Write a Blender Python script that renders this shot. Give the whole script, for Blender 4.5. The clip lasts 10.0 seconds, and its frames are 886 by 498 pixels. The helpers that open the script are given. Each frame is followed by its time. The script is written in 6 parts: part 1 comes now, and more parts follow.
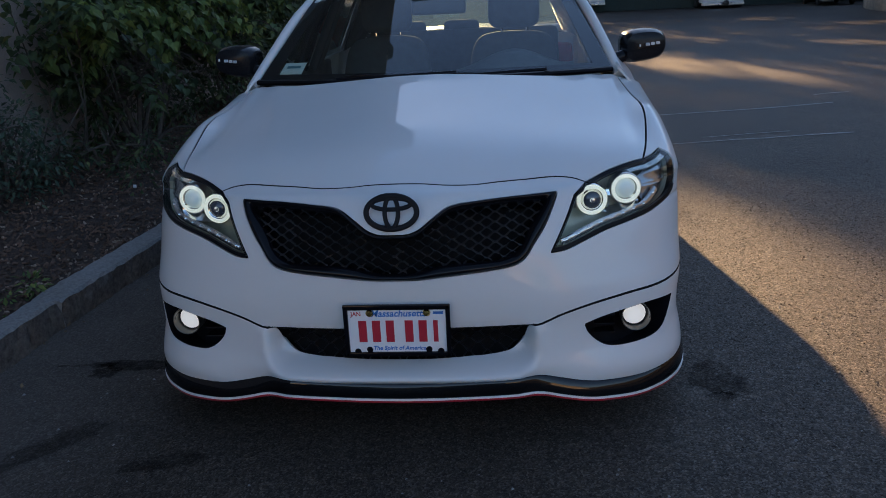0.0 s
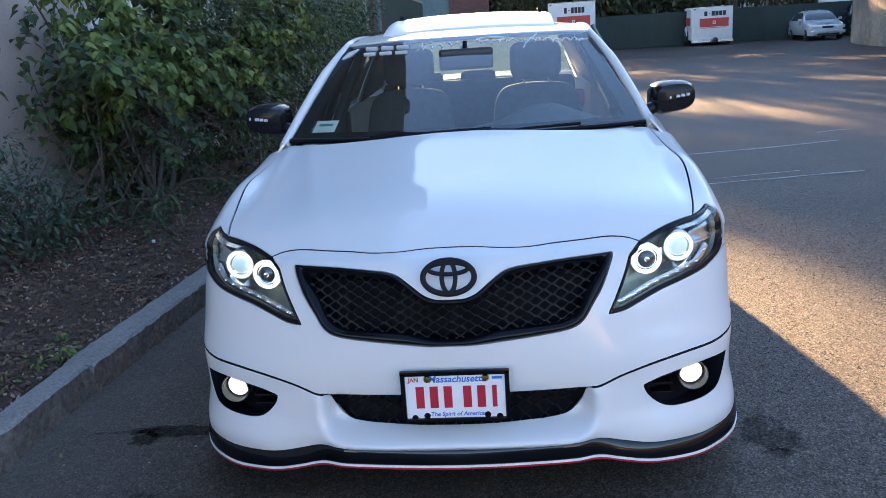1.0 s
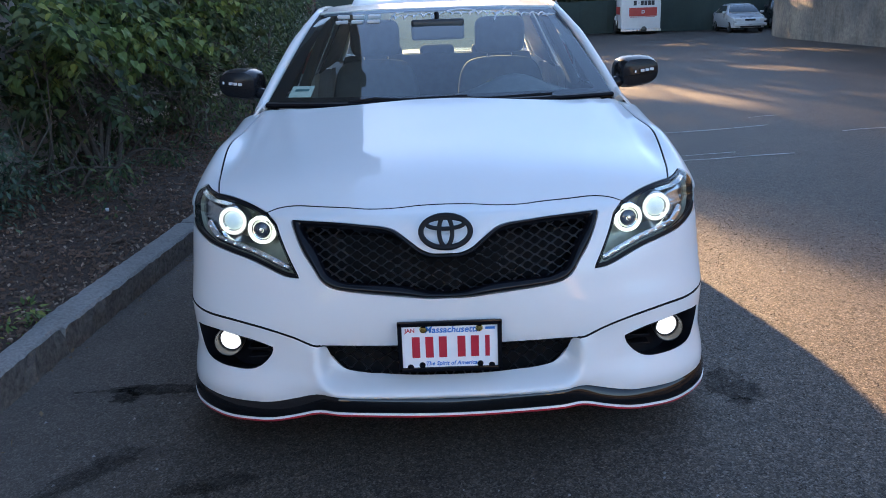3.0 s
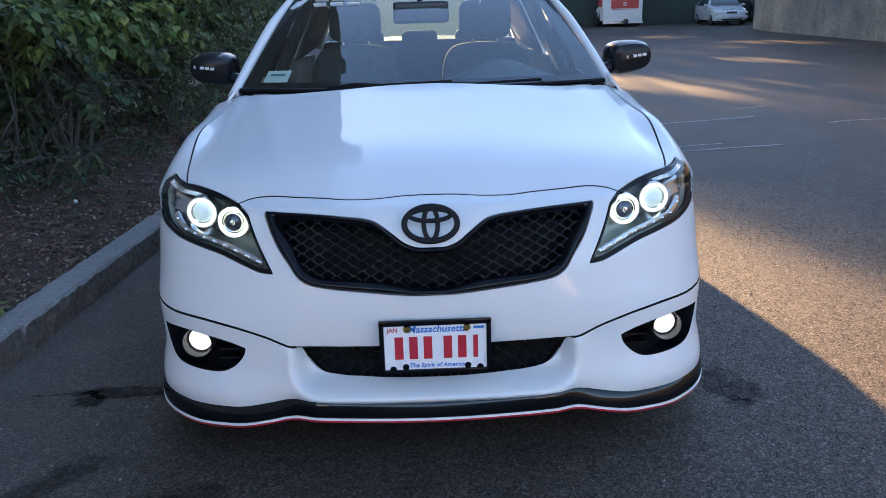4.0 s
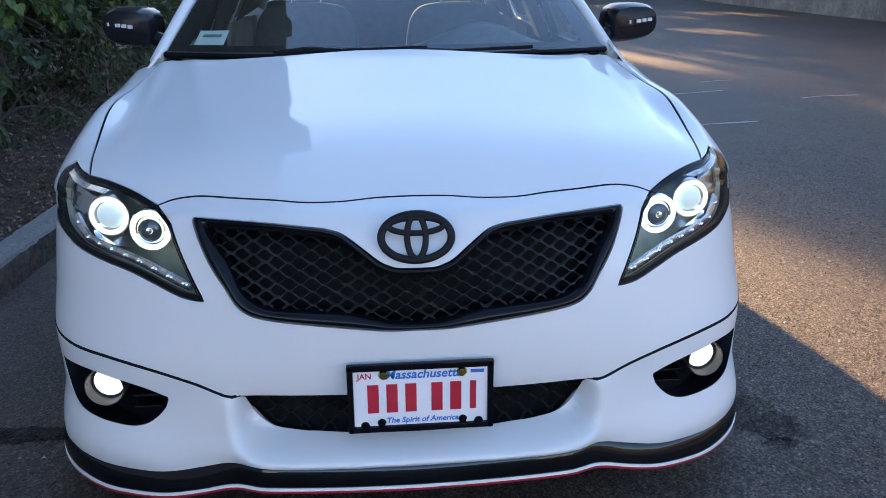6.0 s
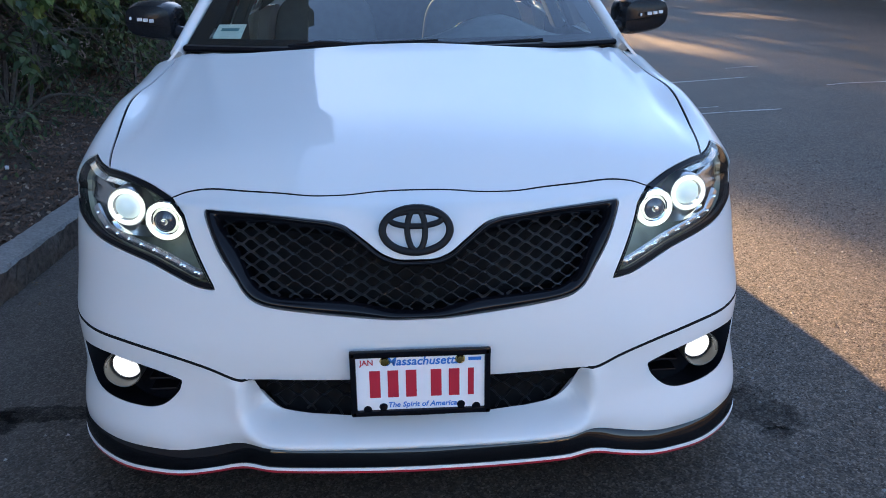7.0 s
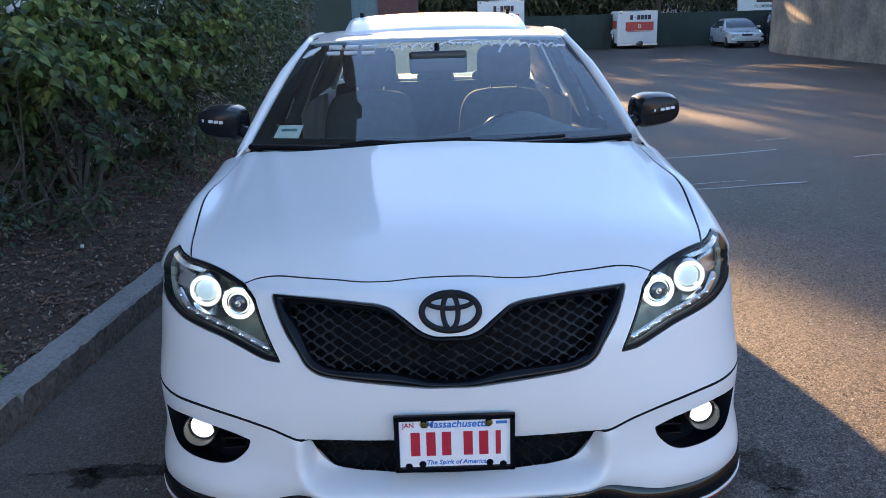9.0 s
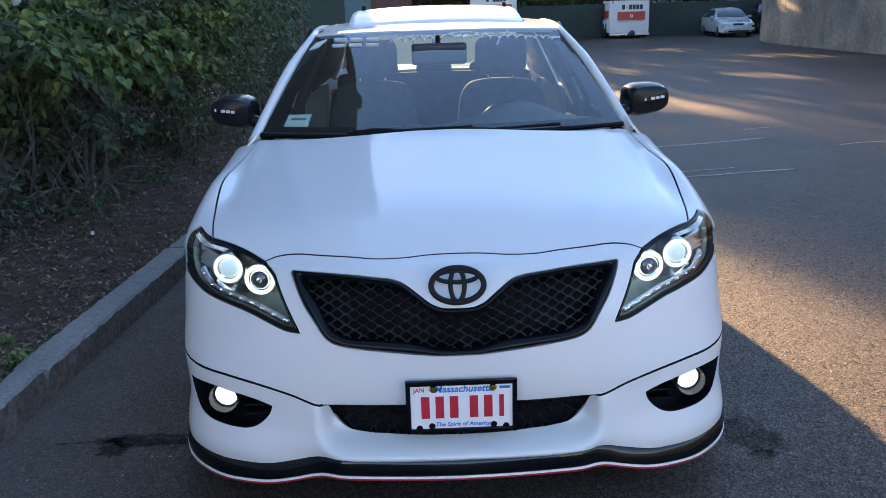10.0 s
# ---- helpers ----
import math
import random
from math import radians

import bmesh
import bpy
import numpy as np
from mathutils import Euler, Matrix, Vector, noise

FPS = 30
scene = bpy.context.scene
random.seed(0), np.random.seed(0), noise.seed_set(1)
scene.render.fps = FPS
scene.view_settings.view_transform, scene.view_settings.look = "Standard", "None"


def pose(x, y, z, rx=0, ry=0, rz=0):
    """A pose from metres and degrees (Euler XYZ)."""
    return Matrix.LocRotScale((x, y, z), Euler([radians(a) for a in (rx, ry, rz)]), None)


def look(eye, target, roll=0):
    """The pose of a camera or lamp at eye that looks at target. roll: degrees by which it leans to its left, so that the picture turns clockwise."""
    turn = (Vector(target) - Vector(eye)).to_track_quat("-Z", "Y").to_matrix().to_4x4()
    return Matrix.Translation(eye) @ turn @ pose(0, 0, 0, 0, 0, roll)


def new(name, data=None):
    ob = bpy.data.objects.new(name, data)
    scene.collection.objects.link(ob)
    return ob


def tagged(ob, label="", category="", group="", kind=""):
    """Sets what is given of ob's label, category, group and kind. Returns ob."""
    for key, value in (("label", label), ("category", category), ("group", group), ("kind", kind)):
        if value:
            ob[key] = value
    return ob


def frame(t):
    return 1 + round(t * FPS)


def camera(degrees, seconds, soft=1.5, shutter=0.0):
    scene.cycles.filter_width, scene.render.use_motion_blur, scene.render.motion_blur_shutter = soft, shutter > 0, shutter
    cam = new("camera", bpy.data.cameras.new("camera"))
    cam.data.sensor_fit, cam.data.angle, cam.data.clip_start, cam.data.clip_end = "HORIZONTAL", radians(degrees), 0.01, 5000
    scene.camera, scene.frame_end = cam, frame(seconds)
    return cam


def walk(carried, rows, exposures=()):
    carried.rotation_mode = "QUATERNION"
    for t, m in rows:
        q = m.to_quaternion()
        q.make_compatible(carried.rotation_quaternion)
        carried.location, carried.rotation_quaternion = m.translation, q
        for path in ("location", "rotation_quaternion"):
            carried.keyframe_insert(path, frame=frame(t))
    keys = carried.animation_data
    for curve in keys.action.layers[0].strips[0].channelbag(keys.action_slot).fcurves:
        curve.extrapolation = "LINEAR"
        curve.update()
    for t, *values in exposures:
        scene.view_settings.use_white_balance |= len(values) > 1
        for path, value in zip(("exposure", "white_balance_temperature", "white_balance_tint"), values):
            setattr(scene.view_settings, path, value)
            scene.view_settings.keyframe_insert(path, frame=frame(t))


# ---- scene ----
cam = camera(56.3, 10.0, soft=0.9)
PATH = [
    (0, (0.382, 0.768, 1.381), (0.192, 2.666, 0.778), -2.8),
    (0.5, (0.307, 0.833, 1.429), (0.085, 2.73, 0.834), -4.9),
    (1, (0.195, 0.794, 1.461), (0.024, 2.719, 0.944), -3.8),
    (1.5, (0.065, 0.712, 1.457), (-0.029, 2.649, 0.967), -3.2),
    (2, (0.008, 0.678, 1.454), (-0.032, 2.609, 0.933), -2.7),
    (2.5, (-0.005, 0.658, 1.438), (-0.023, 2.582, 0.89), -2.1),
    (4, (-0.023, 0.834, 1.366), (0.024, 2.747, 0.787), -1.6),
    (4.5, (-0.008, 1.061, 1.345), (0.05, 2.964, 0.733), -0.8),
    (5, (-0.035, 1.23, 1.308), (0.038, 3.11, 0.63), -0.8),
    (5.5, (-0.099, 1.414, 1.311), (0.061, 3.294, 0.649), -0.6),
    (5.7, (-0.113, 1.432, 1.307), (0.077, 3.316, 0.664), -0.2),
    (6.8, (-0.05, 1.375, 1.335), (0.07, 3.246, 0.638), -0.4),
    (7, (-0.045, 1.358, 1.35), (0.067, 3.232, 0.661), -0.5),
    (7.5, (-0.027, 1.262, 1.398), (0.042, 3.138, 0.708), -1.6),
    (8, (-0.018, 1.172, 1.461), (-0.005, 3.062, 0.806), -3.0),
    (8.5, (-0.015, 1.133, 1.492), (-0.005, 3.049, 0.92), -2.6),
    (9, (-0.034, 1.053, 1.499), (-0.016, 2.979, 0.961), -1.6),
    (9.5, (-0.084, 0.929, 1.513), (-0.06, 2.851, 0.961), -2.0),
    (10, (-0.079, 0.865, 1.518), (-0.044, 2.785, 0.957), -1.7),
]
EXPOSURES = [(t, e, 5880, 17) for t, e in ((0, 1.9), (0.2, 2.35), (0.4, 3.0), (0.7, 3.30), (1.0, 3.26), (1.5, 3.12), (2.5, 3.08), (4.0, 3.12), (5.0, 3.10), (5.5, 3.18), (7.0, 3.15), (8.5, 3.14), (10.0, 3.10))]
walk(cam, [(t, look(eye, target, roll)) for t, eye, target, roll in PATH], EXPOSURES)

# strengths of the lights
SKY, SUN = 0.064, 5.0
HALO_POWER, FOG_POWER, BEAM_POWER = 0.13, 0.115, 0.036
WALL_H = 13.9

# ---------------------------------------------------------------- world and light
SUN_WAY = Vector((-0.162, 1.0, 0.25)).normalized()
SUN_EL = math.asin(SUN_WAY.z)
SUN_AZ = math.atan2(SUN_WAY.x, SUN_WAY.y)
world = bpy.data.worlds.new("world")
scene.world = world
world.use_nodes = True
wn = world.node_tree.nodes
sky = wn.new("ShaderNodeTexSky")
sky.sky_type = "NISHITA"
sky.sun_disc = False
sky.sun_elevation = SUN_EL
sky.sun_rotation = SUN_AZ
sky.air_density, sky.dust_density, sky.ozone_density = 1.0, 0.15, 1.0
wn["Background"].inputs["Strength"].default_value = SKY
world.node_tree.links.new(sky.outputs[0], wn["Background"].inputs["Color"])
sun_data = bpy.data.lights.new("sun", "SUN")
sun_data.energy, sun_data.angle, sun_data.color = SUN, radians(0.6), (1.0, 0.62, 0.26)
sun = new("sun", sun_data)
sun.matrix_world = look((0, 0, 30), Vector((0, 0, 30)) - SUN_WAY)


# ---------------------------------------------------------------- materials
def tree_of(name):
    m = bpy.data.materials.new(name)
    m.use_nodes = True
    return m, m.node_tree.nodes, m.node_tree.links, m.node_tree.nodes["Principled BSDF"]


def noise_tex(n, l, scale, detail=4.0, rough=0.55, vec=None):
    t = n.new("ShaderNodeTexNoise")
    t.inputs["Scale"].default_value, t.inputs["Detail"].default_value = scale, detail
    t.inputs["Roughness"].default_value = rough
    if vec is None:
        c = n.new("ShaderNodeTexCoord")
        vec = c.outputs["Object"]
    l.new(vec, t.inputs["Vector"])
    return t


def ramp(n, l, source, stops):
    r = n.new("ShaderNodeValToRGB")
    e = r.color_ramp.elements
    while len(e) < len(stops):
        e.new(0.5)
    for k, (p, c) in zip(e, stops):
        k.position, k.color = p, (*c, 1.0) if len(c) == 3 else c
    l.new(source, r.inputs[0])
    return r


def mixed(n, l, kind, fac, a, b):
    m = n.new("ShaderNodeMix")
    m.data_type, m.blend_type = "RGBA", kind
    for sock, v in ((m.inputs[0], fac), (m.inputs[6], a), (m.inputs[7], b)):
        if hasattr(v, "links"):
            l.new(v, sock)
        else:
            sock.default_value = v
    return m.outputs[2]


def bumped(n, l, p, source, strength, distance):
    b = n.new("ShaderNodeBump")
    b.inputs["Strength"].default_value, b.inputs["Distance"].default_value = strength, distance
    l.new(source, b.inputs["Height"])
    l.new(b.outputs[0], p.inputs["Normal"])


def plain(name, color, rough=0.5, metal=0.0, vary=0.12, scale=18.0, coat=0.0, bump=0.0, ior=1.5):
    """Paint, plastic, rubber, metal: one colour with a soft variation and uneven gloss."""
    m, n, l, p = tree_of(name)
    a = noise_tex(n, l, scale, 5)
    lo = tuple(c * (1 - vary) for c in color)
    hi = tuple(min(1, c * (1 + vary)) for c in color)
    l.new(ramp(n, l, a.outputs[0], [(0.3, lo), (0.7, hi)]).outputs[0], p.inputs["Base Color"])
    b = noise_tex(n, l, scale * 0.3, 3)
    l.new(ramp(n, l, b.outputs[0], [(0.3, (rough * 0.8,) * 3), (0.7, (min(1, rough * 1.2),) * 3)]).outputs[0], p.inputs["Roughness"])
    p.inputs["Metallic"].default_value = metal
    p.inputs["Coat Weight"].default_value = coat
    p.inputs["Coat Roughness"].default_value = 0.03
    p.inputs["IOR"].default_value = ior
    if bump:
        bumped(n, l, p, noise_tex(n, l, scale * 6, 4).outputs[0], 0.4, bump)
    return m


def glass(name, tint, ior=1.5, rough=0.0, boost=2.6):
    """A thin pane: clear, with a mirror reflection that grows towards grazing."""
    m, n, l, p = tree_of(name)
    n.remove(p)
    w = n.new("ShaderNodeLayerWeight")
    w.inputs[0].default_value = 0.5
    k = n.new("ShaderNodeMath")
    k.operation = "POWER"
    l.new(w.outputs["Facing"], k.inputs[0])
    k.inputs[1].default_value = 5.0
    f = n.new("ShaderNodeMapRange")
    f.inputs["To Min"].default_value = ((ior - 1) / (ior + 1)) ** 2 * boost
    l.new(k.outputs[0], f.inputs["Value"])
    t = n.new("ShaderNodeBsdfTransparent")
    t.inputs[0].default_value = (*tint, 1)
    g = n.new("ShaderNodeBsdfGlossy")
    g.inputs["Roughness"].default_value = rough
    x = n.new("ShaderNodeMixShader")
    l.new(f.outputs[0], x.inputs[0])
    l.new(t.outputs[0], x.inputs[1])
    l.new(g.outputs[0], x.inputs[2])
    l.new(x.outputs[0], n["Material Output"].inputs[0])
    return m


def glow(name, color, strength):
    m, n, l, p = tree_of(name)
    p.inputs["Base Color"].default_value = (0.8, 0.8, 0.8, 1)
    p.inputs["Emission Color"].default_value = (*color, 1)
    p.inputs["Emission Strength"].default_value = strength
    return m


def asphalt(name, tone, patchy=True):
    m, n, l, p = tree_of(name)
    big = noise_tex(n, l, 0.35, 5, 0.6)
    mid = noise_tex(n, l, 3.0, 6, 0.65)
    base = ramp(n, l, big.outputs[0], [(0.32, tuple(c * 0.75 for c in tone)), (0.68, tuple(c * 1.2 for c in tone))]).outputs[0]
    base = mixed(n, l, "MULTIPLY", 0.7, base, ramp(n, l, mid.outputs[0], [(0.3, (0.7, 0.7, 0.7)), (0.7, (1.15, 1.12, 1.08))]).outputs[0])
    fine = noise_tex(n, l, 34, 5, 0.7)
    base = mixed(n, l, "MULTIPLY", 1.0, base, ramp(n, l, fine.outputs[0], [(0.34, (0.70, 0.70, 0.71)), (0.50, (1.0, 1.0, 1.0)), (0.68, (1.25, 1.22, 1.16))]).outputs[0])
    c = n.new("ShaderNodeTexCoord")
    cells = []
    for scale, stops in ((170, [(0.0, (0.60, 0.60, 0.60)), (0.60, (0.94, 0.92, 0.90)), (0.84, (1.4, 1.34, 1.25)), (1.0, (2.1, 1.95, 1.75))]),
                         (75, [(0.0, (0.62, 0.62, 0.64)), (0.5, (0.96, 0.96, 0.96)), (0.85, (1.22, 1.18, 1.12)), (1.0, (1.8, 1.7, 1.55))])):
        v = n.new("ShaderNodeTexVoronoi")
        v.inputs["Scale"].default_value = scale
        l.new(c.outputs["Object"], v.inputs["Vector"])
        base = mixed(n, l, "MULTIPLY", 1.0, base, ramp(n, l, v.outputs["Color"], stops).outputs[0])
        cells.append(v)
    # paler, smoother tone that grows along the gutter towards the kerb
    xyz = n.new("ShaderNodeSeparateXYZ")
    l.new(c.outputs["Object"], xyz.inputs[0])
    gut = n.new("ShaderNodeMapRange")
    gut.inputs["From Min"].default_value, gut.inputs["From Max"].default_value = -0.75, -1.75
    l.new(xyz.outputs["X"], gut.inputs["Value"])
    soft_edge = n.new("ShaderNodeMath")
    soft_edge.operation = "MULTIPLY"
    l.new(gut.outputs[0], soft_edge.inputs[0])
    l.new(ramp(n, l, mid.outputs[0], [(0.3, (0.55, 0.55, 0.55)), (0.62, (0.95, 0.95, 0.95))]).outputs[0], soft_edge.inputs[1])
    kerb_tone = mixed(n, l, "MULTIPLY", 1.0, (tone[0] * 1.75, tone[1] * 1.78, tone[2] * 1.85, 1), ramp(n, l, fine.outputs[0], [(0.3, (0.85, 0.85, 0.85)), (0.7, (1.1, 1.1, 1.1))]).outputs[0])
    base = mixed(n, l, "MIX", soft_edge.outputs[0], base, kerb_tone)
    l.new(base, p.inputs["Base Color"])
    p.inputs["Roughness"].default_value = 0.58
    # some grains are polished, most are dull
    l.new(ramp(n, l, cells[0].outputs["Color"], [(0.0, (0.04, 0.04, 0.04)), (0.55, (0.22, 0.22, 0.22)), (0.8, (0.6, 0.6, 0.6)), (1.0, (1.0, 1.0, 1.0))]).outputs[0], p.inputs["Specular IOR Level"])
    h = n.new("ShaderNodeMath")
    h.operation = "ADD"
    l.new(cells[0].outputs["Distance"], h.inputs[0])
    l.new(cells[1].outputs["Distance"], h.inputs[1])
    g = n.new("ShaderNodeMath")
    g.operation = "MULTIPLY_ADD"
    l.new(noise_tex(n, l, 420, 2, 0.5).outputs[0], g.inputs[0])
    g.inputs[1].default_value = 0.9
    l.new(h.outputs[0], g.inputs[2])
    i = n.new("ShaderNodeMath")
    i.operation = "MULTIPLY"
    l.new(g.outputs[0], i.inputs[0])
    i.inputs[1].default_value = -1.0
    bumped(n, l, p, i.outputs[0], 0.6, 0.0022)
    return m


def wet_patch(name, dark, alpha):
    """Oil soaked into the asphalt: thin and uneven, it fades out in a noise."""
    m, n, l, p = tree_of(name)
    p.inputs["Base Color"].default_value = (*dark, 1)
    p.inputs["Roughness"].default_value = 0.9
    p.inputs["Specular IOR Level"].default_value = 0.05
    t = n.new("ShaderNodeBsdfTransparent")
    x = n.new("ShaderNodeMixShader")
    a = noise_tex(n, l, 16, 6, 0.65)
    l.new(ramp(n, l, a.outputs[0], [(0.36, (alpha * .35,) * 3), (0.56, (alpha,) * 3)]).outputs[0], x.inputs[0])
    l.new(t.outputs[0], x.inputs[1])
    l.new(p.outputs[0], x.inputs[2])
    l.new(x.outputs[0], n["Material Output"].inputs[0])
    return m


def speckled(name, dark, light, scale, rough, bump, big=1.2):
    """Stone, plaster, bark, mulch: two noises over each other, with relief."""
    m, n, l, p = tree_of(name)
    a = noise_tex(n, l, scale, 8, 0.7)
    b = noise_tex(n, l, big, 4, 0.6)
    base = ramp(n, l, a.outputs[0], [(0.3, dark), (0.7, light)]).outputs[0]
    base = mixed(n, l, "MULTIPLY", 0.8, base, ramp(n, l, b.outputs[0], [(0.3, (0.68, 0.68, 0.68)), (0.72, (1.1, 1.1, 1.1))]).outputs[0])
    l.new(base, p.inputs["Base Color"])
    p.inputs["Roughness"].default_value = rough
    bumped(n, l, p, a.outputs[0], 0.6, bump)
    return m


def streaked(name, dark, light, stain):
    """Old concrete: blotches, and stains that have run down it."""
    m, n, l, p = tree_of(name)
    c = n.new("ShaderNodeTexCoord")
    k = n.new("ShaderNodeMapping")
    k.inputs["Scale"].default_value = (1.0, 0.8, 0.35)
    l.new(c.outputs["Object"], k.inputs["Vector"])
    a = noise_tex(n, l, 9, 8, 0.7)
    b = noise_tex(n, l, 0.55, 5, 0.65)
    run = noise_tex(n, l, 1.5, 6, 0.7, k.outputs[0])
    base = ramp(n, l, a.outputs[0], [(0.3, dark), (0.7, light)]).outputs[0]
    base = mixed(n, l, "MULTIPLY", 1.0, base, ramp(n, l, b.outputs[0], [(0.34, (0.5, 0.52, 0.56)), (0.66, (1.2, 1.12, 1.0))]).outputs[0])
    base = mixed(n, l, "MULTIPLY", 1.0, base, ramp(n, l, run.outputs[0], [(0.40, stain), (0.56, (1, 1, 1))]).outputs[0])
    l.new(base, p.inputs["Base Color"])
    p.inputs["Roughness"].default_value = 0.85
    bumped(n, l, p, a.outputs[0], 0.5, 0.008)
    return m


def leafy(name, dark, light, through_=0.25):
    """Leaves: each its own green, a little light comes through."""
    m, n, l, p = tree_of(name)
    g = n.new("ShaderNodeNewGeometry")
    o = n.new("ShaderNodeObjectInfo")
    s = n.new("ShaderNodeMath")
    s.operation = "ADD"
    l.new(g.outputs["Random Per Island"], s.inputs[0])
    l.new(o.outputs["Random"], s.inputs[1])
    f = n.new("ShaderNodeMath")
    f.operation = "FRACT"
    l.new(s.outputs[0], f.inputs[0])
    base = ramp(n, l, f.outputs[0], [(0.0, dark), (0.75, light), (1.0, (light[0] * 1.5, light[1] * 1.2, light[2]))]).outputs[0]
    vein = noise_tex(n, l, 40, 3)
    base = mixed(n, l, "MULTIPLY", 0.6, base, ramp(n, l, vein.outputs[0], [(0.3, (0.7, 0.7, 0.7)), (0.7, (1.1, 1.1, 1.1))]).outputs[0])
    l.new(base, p.inputs["Base Color"])
    p.inputs["Roughness"].default_value = 0.6
    t = n.new("ShaderNodeBsdfTranslucent")
    l.new(base, t.inputs[0])
    x = n.new("ShaderNodeMixShader")
    x.inputs[0].default_value = through_
    l.new(p.outputs[0], x.inputs[1])
    l.new(t.outputs[0], x.inputs[2])
    l.new(x.outputs[0], n["Material Output"].inputs[0])
    return m


PAINT = plain("white_paint", (0.68, 0.685, 0.69), 0.45, 0, 0.012, 3, coat=0.68, ior=1.2)
GLOSS_BLACK = plain("gloss_black", (0.004, 0.004, 0.006), 0.14, 0, 0.2, 10, ior=1.32)
LIP_BLACK = plain("lip_black", (0.003, 0.003, 0.004), 0.06, 0, 0.2, 10, ior=1.5)
DIODE_BAR = plain("diode_bar", (0.72, 0.70, 0.68), 0.22, 0.9, 0.2, 60)
SATIN_BLACK = plain("satin_black", (0.006, 0.006, 0.008), 0.35, 0, 0.25, 30, ior=1.22)
MESH_BLACK = plain("mesh_black", (0.185, 0.18, 0.175), 0.28, 0.9, 0.2, 25)
TRIM_BLACK = plain("trim_black", (0.02, 0.02, 0.022), 0.42, 0, 0.2, 25)
LINER = plain("liner_black", (0.009, 0.009, 0.010), 0.9, 0, 0.2, 10, ior=1.2)
RUBBER = plain("rubber", (0.02, 0.02, 0.02), 0.75, 0, 0.2, 30, bump=0.001)
CHROME = plain("chrome", (0.82, 0.83, 0.84), 0.08, 1.0, 0.03, 8)
STEEL = plain("dull_steel", (0.42, 0.42, 0.43), 0.3, 1.0, 0.1, 12)
CARBON = plain("dark_cap", (0.010, 0.011, 0.014), 0.20, 0, 0.3, 120, ior=1.27)
BRASS = plain("brass", (0.55, 0.40, 0.13), 0.25, 1.0, 0.15, 40)
PANE = glass("windscreen_glass", (0.80, 0.88, 0.86), 1.52, boost=4.0)
def dusty(name, tint, film):
    """Glass with a thin dusty film that scatters the sun."""
    m = glass(name, tint)
    n, l = m.node_tree.nodes, m.node_tree.links
    old = n["Material Output"].inputs[0].links[0].from_socket
    t = n.new("ShaderNodeBsdfTranslucent")
    t.inputs[0].default_value = (.55, .86, .80, 1)
    x = n.new("ShaderNodeMixShader")
    l.new(ramp(n, l, noise_tex(n, l, 6, 4).outputs[0], [(.3, (film * .7,) * 3), (.7, (film * 1.2,) * 3)]).outputs[0], x.inputs[0])
    l.new(old, x.inputs[1])
    l.new(t.outputs[0], x.inputs[2])
    l.new(x.outputs[0], n["Material Output"].inputs[0])
    return m


REAR_PANE = dusty("rear_glass", (0.50, 0.60, 0.55), 0.042)
SIDE_PANE = glass("side_glass", (0.22, 0.26, 0.25), 1.4)
LENS = glass("lens_glass", (0.93, 0.95, 0.95), 1.45, boost=0.8)
PROJECTOR_DARK = plain("projector_lens_dark", (0.05, 0.055, 0.07), 0.04, 0, 0.1, 20, coat=1.0)
HALO = glow("halo_light", (0.95, 1.0, 0.70), HALO_POWER)
BEZEL = plain("bezel_grey", (0.10, 0.094, 0.080), 0.3, 0.3, 0.1, 20)
FOG_GLOW = glow("fog_light", (1.0, 0.96, 0.80), FOG_POWER)
BEAM = glow("low_beam", (0.58, 0.90, 0.80), BEAM_POWER)
SMOKE = plain("smoked_chrome", (0.53, 0.53, 0.40), 0.24, 0.25, 0.2, 14)
LAMP_GREY = plain("lamp_grey", (0.55, 0.57, 0.58), 0.22, 0.95, 0.15, 30)
AMBER = plain("amber", (0.22, 0.07, 0.015), 0.2, 0, 0.1, 30, coat=0.5)
PLATE_WHITE = plain("plate_white", (0.78, 0.78, 0.80), 0.4, 0, 0.03, 30)
PLATE_RED = plain("plate_red", (0.45, 0.02, 0.04), 0.4, 0, 0.05, 30)
PLATE_BLUE = plain("plate_blue", (0.03, 0.16, 0.52), 0.4, 0, 0.05, 30)
WHITE_TRIM = plain("white_trim", (0.82, 0.8, 0.78), 0.35, 0, 0.03, 30)
RED_TRIM = plain("red_trim", (0.34, 0.012, 0.024), 0.35, 0, 0.1, 30)
CLOTH = plain("seat_cloth", (0.060, 0.066, 0.068), 0.8, 0, 0.12, 25, ior=1.15)
TRIM_DARK = plain("pillar_trim", (0.012, 0.014, 0.016), 0.7, 0, 0.15, 25)
DASH = plain("dash_plastic", (0.060, 0.070, 0.074), 0.5, 0, 0.2, 60, bump=0.0005)
DECAL = plain("silver_decal", (0.55, 0.58, 0.63), 0.4, 0.0, 0.05, 30)
STICKER = plain("sticker", (0.62, 0.68, 0.62), 0.5, 0, 0.06, 60)
ASPHALT = asphalt("asphalt", (0.071, 0.0595, 0.0500))
STAIN = wet_patch("oil_stain", (0.006, 0.006, 0.007), 0.54)
FAINT_STAIN = wet_patch("faint_stain", (0.008, 0.008, 0.009), 0.36)
DRY_LEAF = plain("dry_leaf", (0.16, 0.11, 0.06), 0.9, 0, 0.5, 9)
LINE_PAINT = speckled("worn_line", (0.10, 0.10, 0.10), (0.66, 0.66, 0.65), 30, 0.7, 0.001, 6)
